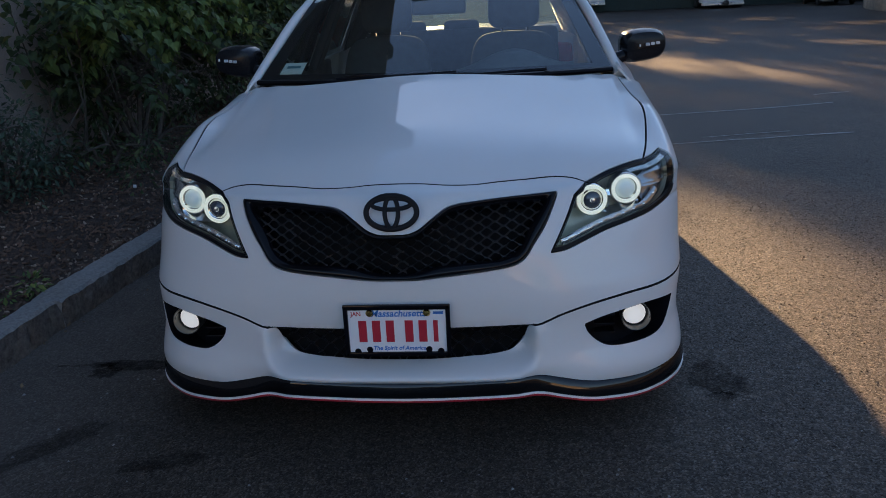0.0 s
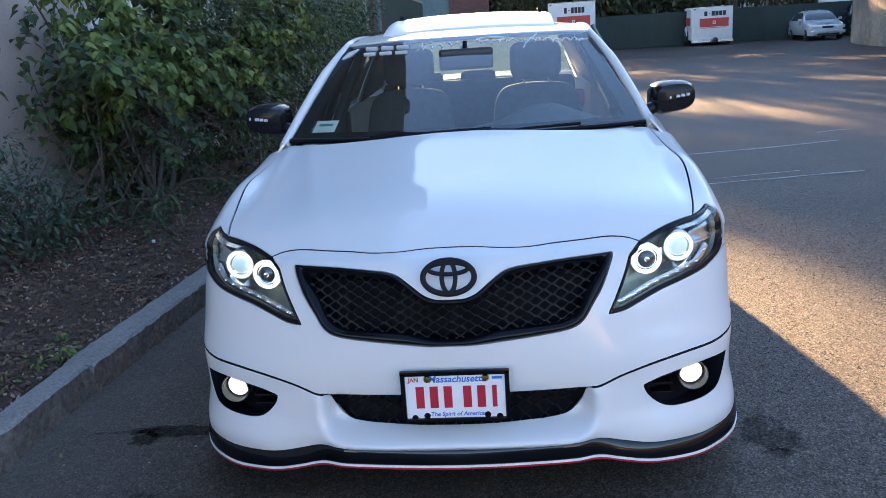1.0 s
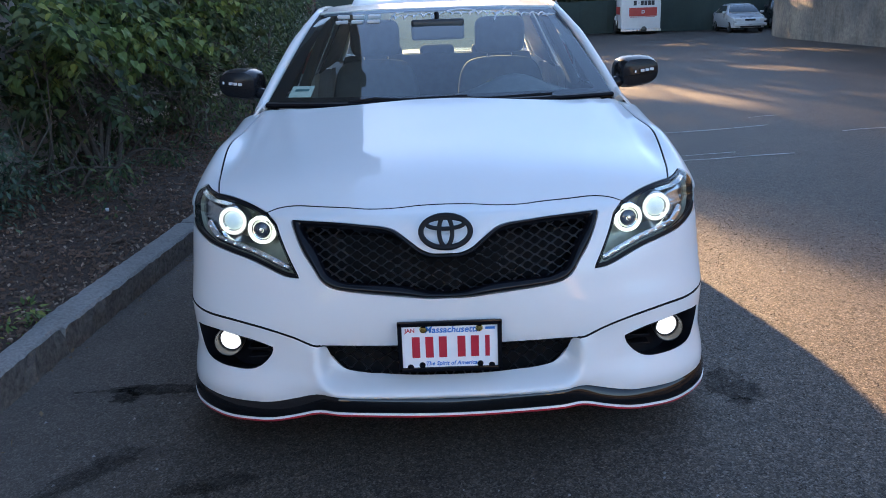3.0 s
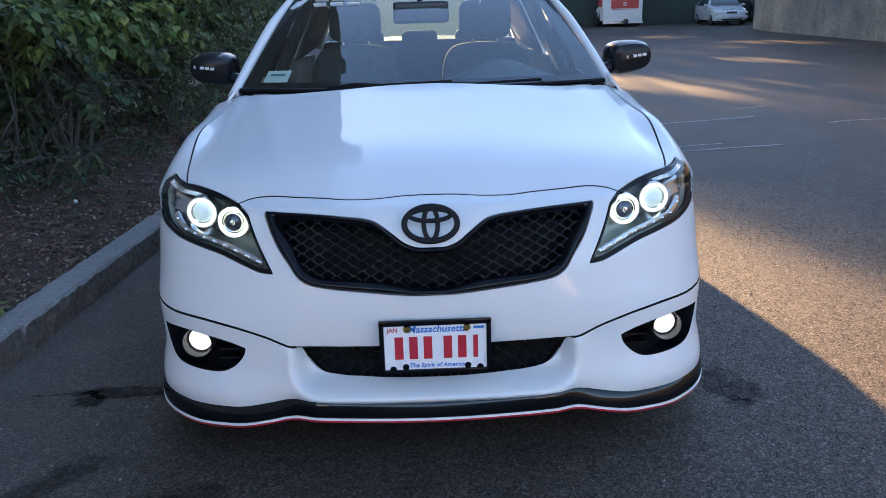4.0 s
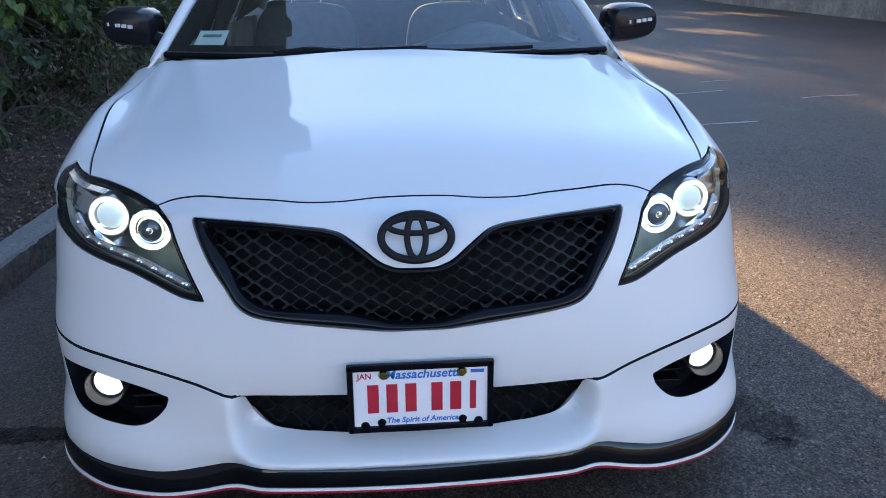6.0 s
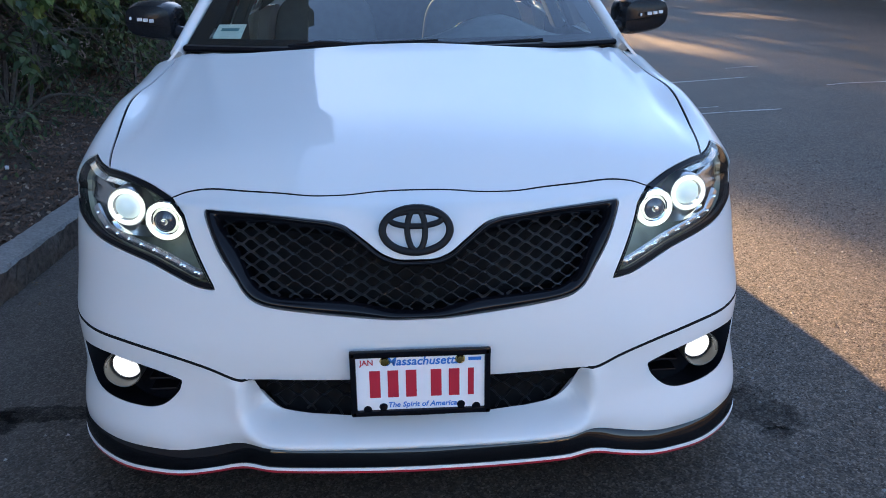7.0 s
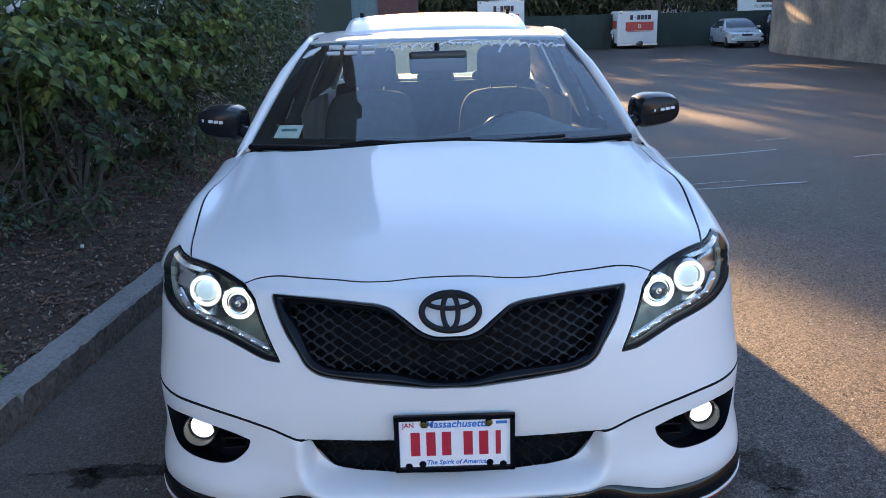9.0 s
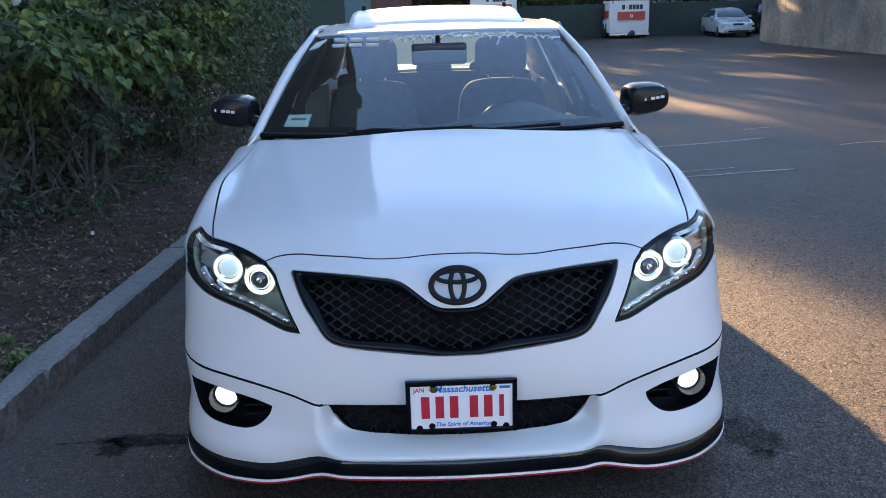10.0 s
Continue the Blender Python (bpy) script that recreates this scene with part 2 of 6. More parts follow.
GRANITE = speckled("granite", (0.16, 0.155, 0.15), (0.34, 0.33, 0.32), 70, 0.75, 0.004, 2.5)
MULCH = speckled("mulch", (0.018, 0.012, 0.009), (0.105, 0.066, 0.047), 75, 0.9, 0.02, 3)
CHIP = plain("bark_chip", (0.125, 0.078, 0.055), 0.9, 0, 0.65, 9)
CHIP_PALE = plain("pale_chip", (0.27, 0.205, 0.155), 0.9, 0, 0.5, 9)
CLADDING = speckled("dark_cladding", (0.036, 0.035, 0.033), (0.062, 0.060, 0.056), 20, 0.85, 0.004, 0.6)
STUCCO = speckled("stucco", (0.42, 0.355, 0.325), (0.54, 0.465, 0.43), 60, 0.85, 0.004, 0.8)
CONCRETE = speckled("concrete", (0.13, 0.112, 0.10), (0.36, 0.30, 0.245), 2.2, 0.8, 0.01, 0.45)
YARD_WALL = streaked("yard_wall", (0.20, 0.175, 0.155), (0.38, 0.33, 0.28), (0.70, 0.68, 0.68))
FACADE = speckled("grey_plaster", (0.32, 0.32, 0.32), (0.46, 0.45, 0.44), 8, 0.8, 0.004, 0.7)
BRICKRED = speckled("dull_red", (0.075, 0.036, 0.034), (0.145, 0.072, 0.066), 9, 0.8, 0.004, 1)
TEAL = speckled("teal_panel", (0.10, 0.165, 0.185), (0.155, 0.235, 0.255), 5, 0.6, 0.002, 0.6)
BARK = speckled("bark", (0.05, 0.04, 0.032), (0.14, 0.115, 0.095), 40, 0.9, 0.01, 5)
FENCE = speckled("fence_screen", (0.016, 0.030, 0.027), (0.038, 0.058, 0.050), 25, 0.8, 0.004, 0.7)
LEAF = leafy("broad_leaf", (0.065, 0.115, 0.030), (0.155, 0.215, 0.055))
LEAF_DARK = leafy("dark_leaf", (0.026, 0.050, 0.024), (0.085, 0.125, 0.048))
LEAF_BLUE = leafy("grey_leaf", (0.036, 0.070, 0.046), (0.095, 0.145, 0.095))
LEAF_FAR = leafy("far_leaf", (0.020, 0.030, 0.014), (0.082, 0.088, 0.038), 0.0)
WOOD_BANK = speckled("wooded_bank", (0.010, 0.015, 0.009), (0.045, 0.052, 0.026), 2.2, 0.9, 0.2, 0.4)
SILVER = plain("silver_paint", (0.62, 0.64, 0.66), 0.3, 0.15, 0.05, 6, coat=1.0)
DARKCAR = plain("dark_paint", (0.02, 0.022, 0.025), 0.3, 0, 0.1, 6, coat=1.0)
BOXWHITE = plain("box_white", (0.66, 0.66, 0.66), 0.5, 0, 0.06, 4)
BOXRED = plain("box_red", (0.45, 0.05, 0.04), 0.5, 0, 0.08, 8)
INK = plain("sign_ink", (0.03, 0.03, 0.035), 0.6, 0, 0.1, 20)
# kerb face: brown stains, and the face's shade put into the colour
STAINED_SHADED_STONE = speckled("stained_shaded_granite", (0.045, 0.038, 0.032), (0.22, 0.19, 0.165), 34, 0.85, 0.02, 5)
FAR_PANE = plain("far_car_glass", (0.045, 0.055, 0.062), 0.12, 0, 0.2, 3, coat=0.5)
DARK_PANE = plain("dark_window", (0.02, 0.024, 0.03), 0.08, 0, 0.2, 3, coat=0.5)


# ---------------------------------------------------------------- mesh helpers
def mesh_of(name, verts, faces, smooth=False):
    me = bpy.data.meshes.new(name)
    me.from_pydata([tuple(map(float, v)) for v in verts], [], [tuple(int(i) for i in f) for f in faces])
    if smooth:
        me.polygons.foreach_set("use_smooth", [True] * len(me.polygons))
    return me


def put(name, verts, faces, material, parent=None, label="", smooth=False):
    me = mesh_of(name, verts, faces, smooth)
    me.materials.append(material)
    ob = new(name, me)
    ob.parent = parent
    return tagged(ob, label)


def part(name, bm, material, parent, label="", smooth=False):
    bmesh.ops.recalc_face_normals(bm, faces=bm.faces)
    me = bpy.data.meshes.new(name)
    bm.to_mesh(me)
    bm.free()
    if smooth:
        me.polygons.foreach_set("use_smooth", [True] * len(me.polygons))
        me.set_sharp_from_angle(angle=radians(38))
    me.materials.append(material)
    ob = new(name, me)
    ob.parent = parent
    return tagged(ob, label)


def thing(name, at, label, category, group="", kind=""):
    ob = new(name)
    ob.location = at
    ob.empty_display_size = 0.2
    return tagged(ob, label, category, group, kind)


def add_box(bm, c, size, bevel=0.0, turn=None, seg=2):
    m = Matrix.Translation(c) @ (turn or Matrix()) @ Matrix.Diagonal((*size, 1))
    r = bmesh.ops.create_cube(bm, size=1.0, matrix=m)
    if bevel:
        edges = {e for v in r["verts"] for e in v.link_edges}
        bmesh.ops.bevel(bm, geom=list(edges), offset=bevel, segments=seg, affect="EDGES", profile=0.6)
    return bm


def boxed(c, size, bevel=0.0, turn=None, seg=2):
    return add_box(bmesh.new(), c, size, bevel, turn, seg)


def add_tube(bm, pts, r, sides=8, closed=False, flat=1.0, up=(0, 0, 1)):
    """A tube along points; r may be one radius or one for each point."""
    pts = [Vector(p) for p in pts]
    n = len(pts)
    rad = r if isinstance(r, (list, tuple)) else [r] * n
    rings = []
    for i, p in enumerate(pts):
        a = pts[(i - 1) % n] if closed or i else pts[0]
        b = pts[(i + 1) % n] if closed or i < n - 1 else pts[-1]
        t = (b - a).normalized()
        u = Vector(up) - t * t.dot(Vector(up))
        u = u.normalized() if u.length > 1e-4 else t.orthogonal().normalized()
        w = t.cross(u)
        rings.append([bm.verts.new(p + (u * math.cos(k) * flat + w * math.sin(k)) * rad[i]) for k in np.linspace(0, 2 * math.pi, sides, endpoint=False)])
    for i in range(n if closed else n - 1):
        a, b = rings[i], rings[(i + 1) % n]
        for k in range(sides):
            bm.faces.new((a[k], a[(k + 1) % sides], b[(k + 1) % sides], b[k]))
    if not closed:
        bm.faces.new(rings[0][::-1])
        bm.faces.new(rings[-1])
    return bm


def tube(pts, r, sides=8, closed=False, flat=1.0, up=(0, 0, 1)):
    return add_tube(bmesh.new(), pts, r, sides, closed, flat, up)


def add_lathe(bm, profile, m, sides=32):
    """Turn (radius, height) pairs round the z axis of the pose m."""
    rings = []
    for r, h in profile:
        if r < 1e-6:
            rings.append([bm.verts.new(m @ Vector((0, 0, h)))])
        else:
            rings.append([bm.verts.new(m @ Vector((r * math.cos(k), r * math.sin(k), h))) for k in np.linspace(0, 2 * math.pi, sides, endpoint=False)])
    for a, b in zip(rings, rings[1:]):
        for k in range(sides):
            q = (k + 1) % sides
            f = [a[k % len(a)], a[q % len(a)], b[q % len(b)], b[k % len(b)]]
            f = list(dict.fromkeys(f))
            if len(f) > 2:
                bm.faces.new(f)
    return bm


def lathe(profile, m=Matrix(), sides=32):
    return add_lathe(bmesh.new(), profile, m, sides)


def grid_patch(fn, nu, nv, thick=0.0):
    """Vertices and faces of fn(u, v), u and v from 0 to 1; thick gives it a back."""
    u, v = np.meshgrid(np.linspace(0, 1, nu), np.linspace(0, 1, nv), indexing="ij")
    P = fn(u, v).reshape(-1, 3)
    q = lambda i, j: i * nv + j
    faces = [(q(i, j), q(i + 1, j), q(i + 1, j + 1), q(i, j + 1)) for i in range(nu - 1) for j in range(nv - 1)]
    if thick:
        e = 1e-3
        du = fn(np.clip(u + e, 0, 1), v) - fn(np.clip(u - e, 0, 1), v)
        dv = fn(u, np.clip(v + e, 0, 1)) - fn(u, np.clip(v - e, 0, 1))
        nn = np.cross(du, dv).reshape(-1, 3)
        nn /= np.linalg.norm(nn, axis=1, keepdims=True) + 1e-12
        N = len(P)
        rim = [q(i, 0) for i in range(nu)] + [q(nu - 1, j) for j in range(1, nv)] + [q(i, nv - 1) for i in range(nu - 2, -1, -1)] + [q(0, j) for j in range(nv - 2, 0, -1)]
        back = [tuple(N + k for k in f[::-1]) for f in faces]
        P2 = P - nn * thick
        extra = np.concatenate([P[rim], P2[rim]])
        m = len(rim)
        side = [(2 * N + k, 2 * N + m + k, 2 * N + m + (k + 1) % m, 2 * N + (k + 1) % m) for k in range(m)]
        P, faces = np.concatenate([P, P2, extra]), faces + back + side
    return P, faces


def smooth_path(pts, n=5):
    """A smooth open curve through points of any dimension."""
    p = np.array(pts, float)
    p = np.concatenate([[2 * p[0] - p[1]], p, [2 * p[-1] - p[-2]]])
    out = []
    for i in range(1, len(p) - 2):
        a, b, c, d = p[i - 1:i + 3]
        for f in np.linspace(0, 1, n, endpoint=False):
            out.append(b + 0.5 * f * (c - a + f * (2 * a - 5 * b + 4 * c - d + f * (3 * (b - c) + d - a))))
    return np.array(out + [p[-2]])


def lettering(text, size, m, material, parent, name="lettering", depth=0.0006, italic=0.0):
    c = bpy.data.curves.new(name, "FONT")
    c.body, c.size, c.align_x, c.align_y, c.extrude, c.shear = text, size, "CENTER", "CENTER", depth, italic
    c.resolution_u, c.offset = 3, size * .018
    o = bpy.data.objects.new(name, c)
    scene.collection.objects.link(o)
    me = bpy.data.meshes.new_from_object(o.evaluated_get(bpy.context.evaluated_depsgraph_get()))
    bpy.data.objects.remove(o)
    bpy.data.curves.remove(c)
    me.materials.clear()
    me.materials.append(material)
    me.transform(m)
    ob = new(name, me)
    ob.parent = parent
    return ob


# ---------------------------------------------------------------- the car's skin
# sections from the lip up over the nose to the cowl: y, z of the middle, half width, sweep back, drop, squareness
SECTIONS = np.array([
    (.030, .125, .938, .54, 0, 2.75), (.026, .190, .937, .54, 0, 2.7), (.016, .250, .926, .53, 0, 2.6), (.026, .305, .914, .50, 0, 2.55),
    (.028, .370, .914, .49, 0, 2.5), (.016, .450, .924, .52, 0, 2.38), (.012, .540, .924, .55, 0, 2.12), (.025, .640, .927, .58, 0, 2.0),
    (.055, .735, .930, .59, .045, 1.97), (.105, .785, .933, .56, .068, 2.05), (.178, .807, .935, .50, .077, 2.2), (.40, .879, .935, .33, .105, 3.3),
    (.75, .940, .934, .23, .10, 5.0), (1.0, .984, .930, .20, .10, 5.5), (1.22, 1.026, .920, .18, .10, 6.0), (1.36, 1.052, .915, .17, .10, 6.0)])
TOP = len(SECTIONS) - 1


def section_at(v):
    v = np.clip(np.asarray(v, float), 0, TOP - 1e-9)
    i = v.astype(int)
    f = (v - i)[..., None]
    g = lambda k: SECTIONS[np.clip(k, 0, TOP)]
    a, b, c, d = g(i - 1), g(i), g(i + 1), g(i + 2)
    return b + .5 * f * (c - a + f * (2 * a - 5 * b + 4 * c - d + f * (3 * (b - c) + d - a)))


def bell(x, c, w):
    return np.exp(-((x - c) / w) ** 2)


def skin(s, v):
    """The smooth outer skin of the nose: s from side to side, v from the lip to the cowl."""
    s, v = np.asarray(s, float), np.asarray(v, float)
    y0, z0, W, D, H, n = np.moveaxis(section_at(v), -1, 0)
    th = np.clip(np.abs(s), 0, 1) * np.pi / 2
    a, b = np.sin(th) ** (2 / n), 1 - np.clip(np.cos(th), 0, 1) ** (2 / n)
    x, y, z = W * a, y0 + D * b, z0 - H * b
    z = z - .075 * np.clip((v - 9.8) / 2.2, 0, 1) * x ** 2
    # the ledge that frames the lower intake, its rounded edge, the shoulder under the fog lamps
    low = (v < 6)
    d = np.hypot(np.clip(x - .345, 0, 1), np.clip(.322 - z, 0, 1)) - .040
    y = y + (.050 * np.clip(1 - np.clip(d, 0, 1) / .040, 0, 1) ** 1.25 - .010 * bell(d, .046, .024)) * np.clip((.390 - z) / .022, 0, 1) * low
    y = y - .038 * bell(z, .242, .032) / (1 + np.exp((x - .40) / .022)) * low
    y = y - .010 * bell(x, .455, .060) * bell(z, .29, .10) * low
    y = y - .017 * bell(z, .205, .045) * np.clip((x - .46) / .16, 0, 1) * np.clip((.93 - x) / .05, 0, 1) * low
    z = z + (.006 * bell(x, .745 + .03 * np.clip(y - .3, 0, 1), .022) * np.clip((v - 10.8) / 1.5, 0, 1) + .005 * bell(x, .45 + .22 * np.clip(y - .3, 0, 1), .035)) * np.clip((v - 10.2) / 1.0, 0, 1)
    # crowned bonnet, raised fender crowns and the valley inside them
    top = np.clip((v - 10.0) / 1.6, 0, 1)
    z = z + top * (.024 * (bell(x, 0, .36) - .5) + .040 * bell(x, .880, .058) * bell(y, .88, .26) - .010 * bell(x, .775, .042) * bell(y, .86, .22))
    return np.stack([np.sign(s) * x, y, z], -1)


def skin_normal(s, v):
    e = 1e-3
    du = skin(np.minimum(s + e, 1), v) - skin(np.maximum(s - e, -1), v)
    dv = skin(s, np.minimum(v + e, TOP)) - skin(s, np.maximum(v - e, 0))
    n = np.cross(du, dv)
    return n / (np.linalg.norm(n, axis=-1, keepdims=True) + 1e-12)


GS, GV = np.meshgrid(np.linspace(0, 1, 121), np.linspace(0, TOP, 241), indexing="ij")
GP = skin(GS, GV)


def on_skin(x, other, axis, lo, hi):
    """The (s, v) at which the skin has that x and that y or z (axis 1 or 2), v between lo and hi."""
    d = (GP[..., 0] - abs(x)) ** 2 + (GP[..., axis] - other) ** 2 + 10.0 * ((GV < lo) | (GV > hi))
    i = np.unravel_index(np.argmin(d), d.shape)
    p = np.array([GS[i], GV[i]])
    for _ in range(8):
        r = skin(*p)[[0, axis]] - (abs(x), other)
        J = np.stack([(skin(p[0] + 1e-4, p[1])[[0, axis]] - skin(p[0] - 1e-4, p[1])[[0, axis]]) / 2e-4,
                      (skin(p[0], p[1] + 1e-3)[[0, axis]] - skin(p[0], p[1] - 1e-3)[[0, axis]]) / 2e-3], 1)
        step = np.linalg.solve(J.T @ J + 1e-6 * np.eye(2), J.T @ r)
        p = np.array([np.clip(p[0] - step[0], 0, .999), np.clip(p[1] - step[1], lo, hi)])
    return np.array([p[0] if x >= 0 else -p[0], p[1]])


def fz(pts, n=5):
    """A line drawn from the front: smooth through (x, z)."""
    return np.array([on_skin(x, z, 2, 0, 10.2) for x, z in smooth_path(pts, n)])


def fy(pts, n=5):
    """A line drawn from above: smooth through (x, y)."""
    return np.array([on_skin(x, y, 1, 9.0, TOP) for x, y in smooth_path(pts, n)])


def chain(*lines):
    out = [lines[0][0]]
    for ln in lines:
        for p in ln:
            if np.hypot((p[0] - out[-1][0]) * 12, p[1] - out[-1][1]) > 0.02:
                out.append(p)
    if np.hypot((out[0][0] - out[-1][0]) * 12, out[0][1] - out[-1][1]) < 0.02:
        out.pop()
    return np.array(out)


def flip(line):
    return np.array(line)[::-1] * (-1, 1)


def both(half):
    """Close an outline whose right half runs from the middle to the middle."""
    return chain(half, flip(half))


def inside(poly, q):
    x, y = q[..., 0], q[..., 1]
    r = np.zeros(x.shape, bool)
    for (ax, ay), (bx, by) in zip(poly, np.roll(poly, -1, 0)):
        if ay != by:
            r ^= ((ay > y) != (by > y)) & (x < (bx - ax) * (y - ay) / (by - ay) + ax)
    return r


def inset(poly, d):
    """Move an outline inwards over the skin by d metres."""
    out = []
    area = np.sum(poly[:, 0] * np.roll(poly[:, 1], -1) - np.roll(poly[:, 0], -1) * poly[:, 1])
    for k, p in enumerate(poly):
        a, b = poly[k - 1], poly[(k + 1) % len(poly)]
        e = 1e-3
        Ju = (skin(min(p[0] + e, 1), p[1]) - skin(max(p[0] - e, -1), p[1])) / (2 * e)
        Jv = (skin(p[0], min(p[1] + e, TOP)) - skin(p[0], max(p[1] - e, 0))) / (2 * e)
        J = np.stack([Ju, Jv], 1)
        t1, t2 = J @ (p - a), J @ (b - p)
        t = t1 / (np.linalg.norm(t1) + 1e-9) + t2 / (np.linalg.norm(t2) + 1e-9)
        n = np.cross(Ju, Jv)
        n /= np.linalg.norm(n) + 1e-12
        w = np.cross(n, t)
        w *= d / (np.linalg.norm(w) + 1e-9) * (1 if area > 0 else -1)
        out.append(p + np.linalg.lstsq(J, w, rcond=None)[0])
    out = np.array(out)
    return np.stack([np.clip(out[:, 0], -1, 1), np.clip(out[:, 1], 0, TOP)], 1)


from mathutils.geometry import delaunay_2d_cdt


def panel(name, outline, holes, material, parent, gap=0.0, lift=0.0, rim=0.014, step=(.026, .22), label=""):
    """A sheet-metal panel cut out of the skin, with turned-in edges."""
    k = np.array([12.0, 1.0])
    outline = inset(outline, gap) if gap else outline
    holes = [inset(h, -gap) if gap else h for h in holes]
    pts, edges = [], []
    for loop in [outline, *holes]:
        b = len(pts)
        pts += list(loop)
        edges += [(b + i, b + (i + 1) % len(loop)) for i in range(len(loop))]
    gs, gv = np.meshgrid(np.arange(-1, 1.0001, step[0]), np.arange(0, TOP + .001, step[1]), indexing="ij")
    q = np.stack([gs, gv], -1).reshape(-1, 2)
    q = q[inside(outline, q)]
    for h in holes:
        q = q[~inside(h, q)]
    rimp = np.array(pts) * k
    if len(q):
        far = np.array([np.min(np.sum((rimp - p * k) ** 2, 1)) for p in q]) > (0.09 ** 2)
        q = q[far]
    allp = np.concatenate([np.array(pts), q]) if len(q) else np.array(pts)
    r = delaunay_2d_cdt([Vector(p * k) for p in allp], edges, [], 0, 1e-6)
    P2 = np.array([(v.x, v.y) for v in r[0]]) / k
    tri = [f for f in r[2] if len(f) == 3]
    c = np.array([P2[list(f)].mean(0) for f in tri])
    keep = inside(outline, c)
    for h in holes:
        keep &= ~inside(h, c)
    tri = [f for f, g in zip(tri, keep) if g]
    N = skin_normal(P2[:, 0], P2[:, 1])
    P = skin(P2[:, 0], P2[:, 1]) + N * lift
    faces = []
    for f in tri:
        a, b, d = P[list(f)]
        faces.append(f if np.dot(np.cross(b - a, d - a), N[f[0]]) > 0 else f[::-1])
    verts = list(P)
    if rim:
        for loop in [outline, *holes]:
            n = skin_normal(loop[:, 0], loop[:, 1])
            a = skin(loop[:, 0], loop[:, 1]) + n * lift
            b0, m = len(verts), len(loop)
            verts += list(a) + list(a - n * rim)
            faces += [(b0 + i, b0 + (i + 1) % m, b0 + m + (i + 1) % m, b0 + m + i) for i in range(m)]
    return put(name, verts, faces, material, parent, label, smooth=True)


# lines of the nose
HOOD_EDGE = fy([(0, .180), (.08, .178), (.16, .170), (.24, .176), (.31, .196), (.40, .221), (.485, .249), (.545, .257), (.583, .250)])
LAMP_TOP = fy([(.583, .250), (.64, .308), (.715, .375), (.785, .437)])
LAMP_TOP_OUT = fy([(.785, .437), (.822, .492), (.855, .560)])
LAMP_END = smooth_path([LAMP_TOP_OUT[-1], (.752, 11.05), (.790, 10.6), (.824, 9.9), (.836, 9.2), (.830, 8.5), (.808, 7.95), (.765, 7.66)], 4)
LAMP_LOW = np.concatenate([[LAMP_END[-1]], fz([(.840, .680), (.79, .667), (.715, .657), (.64, .646), (.575, .627), (.54, .615), (.51, .607), (.470, .604)])])
LAMP_IN = np.concatenate([fz([(.470, .604), (.495, .65), (.52, .70), (.545, .757)]), [LAMP_TOP[0]]])
FENDER_SEAM = fy([(.785, .437), (.812, .57), (.842, .80), (.848, .97), (.832, 1.12), (.80, 1.37)])
COWL = fy([(0, 1.21), (.2, 1.22), (.4, 1.245), (.63, 1.30), (.785, 1.385)])
KIT_SEAM = np.concatenate([fz([(.397, .386), (.42, .386), (.445, .391), (.50, .412), (.58, .432), (.65, .443), (.725, .449), (.81, .448)]), smooth_path([(.69, 4.98), (.76, 5.0), (.80, 5.02), (.85, 5.06), (.90, 5.12), (.95, 5.20), (1.0, 5.3)], 3)])
INTAKE_LOW = fz([(.397, .386), (.389, .352), (.375, .322), (.350, .299), (.315, .288), (.24, .282), (.12, .278), (0, .277)])
INTAKE_TOP = fz([(0, .386), (.2, .386), (.397, .386)])


def lip_line_at(rows, sides):
    """A line along the lip: (x, z) from the front, then (s, v) round the corner."""
    front = fz(rows)
    return np.concatenate([front, smooth_path([front[-1], *sides], 4)[1:]])


LIP_FOOT = lip_line_at([(0, .197), (.12, .200), (.25, .207), (.36, .211), (.43, .205), (.50, .186), (.58, .166), (.66, .156), (.75, .147), (.80, .146)], [(.72, .345), (.80, .355), (.88, .37), (.95, .385), (1.0, .40)])
LIP_TOP = lip_line_at([(0, .213), (.12, .217), (.25, .225), (.36, .230), (.43, .224), (.50, .204), (.58, .184), (.66, .175), (.75, .168), (.80, .168)], [(.72, .72), (.80, .76), (.88, .80), (.95, .84), (1.0, .86)])
GRILLE_OUT = both(np.concatenate([fz([(0, .551), (.06, .551), (.11, .555), (.19, .562), (.30, .571), (.352, .578), (.380, .589), (.400, .608), (.415, .632), (.452, .685), (.484, .752), (.490, .768)], 4),
                                  fz([(.488, .772), (.33, .770), (.20, .763)], 4), fz([(.20, .763), (.170, .757), (.150, .748), (.115, .724), (.083, .700), (.062, .690), (.04, .684), (0, .683)], 4)]))
GRILLE_IN = both(np.concatenate([fz([(0, .571), (.05, .573), (.10, .584), (.15, .593), (.25, .598), (.32, .601), (.362, .616), (.384, .640), (.410, .69), (.452, .748)], 4),
                                 fz([(.452, .756), (.33, .757), (.208, .749)], 4), fz([(.208, .749), (.178, .743), (.155, .733), (.122, .711), (.092, .688), (.066, .676), (.04, .671), (0, .670)], 4)]))
FOG = chain(fz([(.868, .386), (.80, .396), (.73, .396), (.64, .386), (.574, .369)], 4), fz([(.574, .364), (.585, .340), (.615, .309), (.650, .291), (.70, .284), (.785, .284), (.83, .298), (.853, .335), (.868, .384)], 4))
HEADLAMP = chain(LAMP_TOP, LAMP_TOP_OUT, LAMP_END, LAMP_LOW, LAMP_IN)
FLANK_EDGE = lambda a, b: np.array([(1.0, v) for v in np.linspace(a, b, 2 + int(abs(b - a) / .2))])
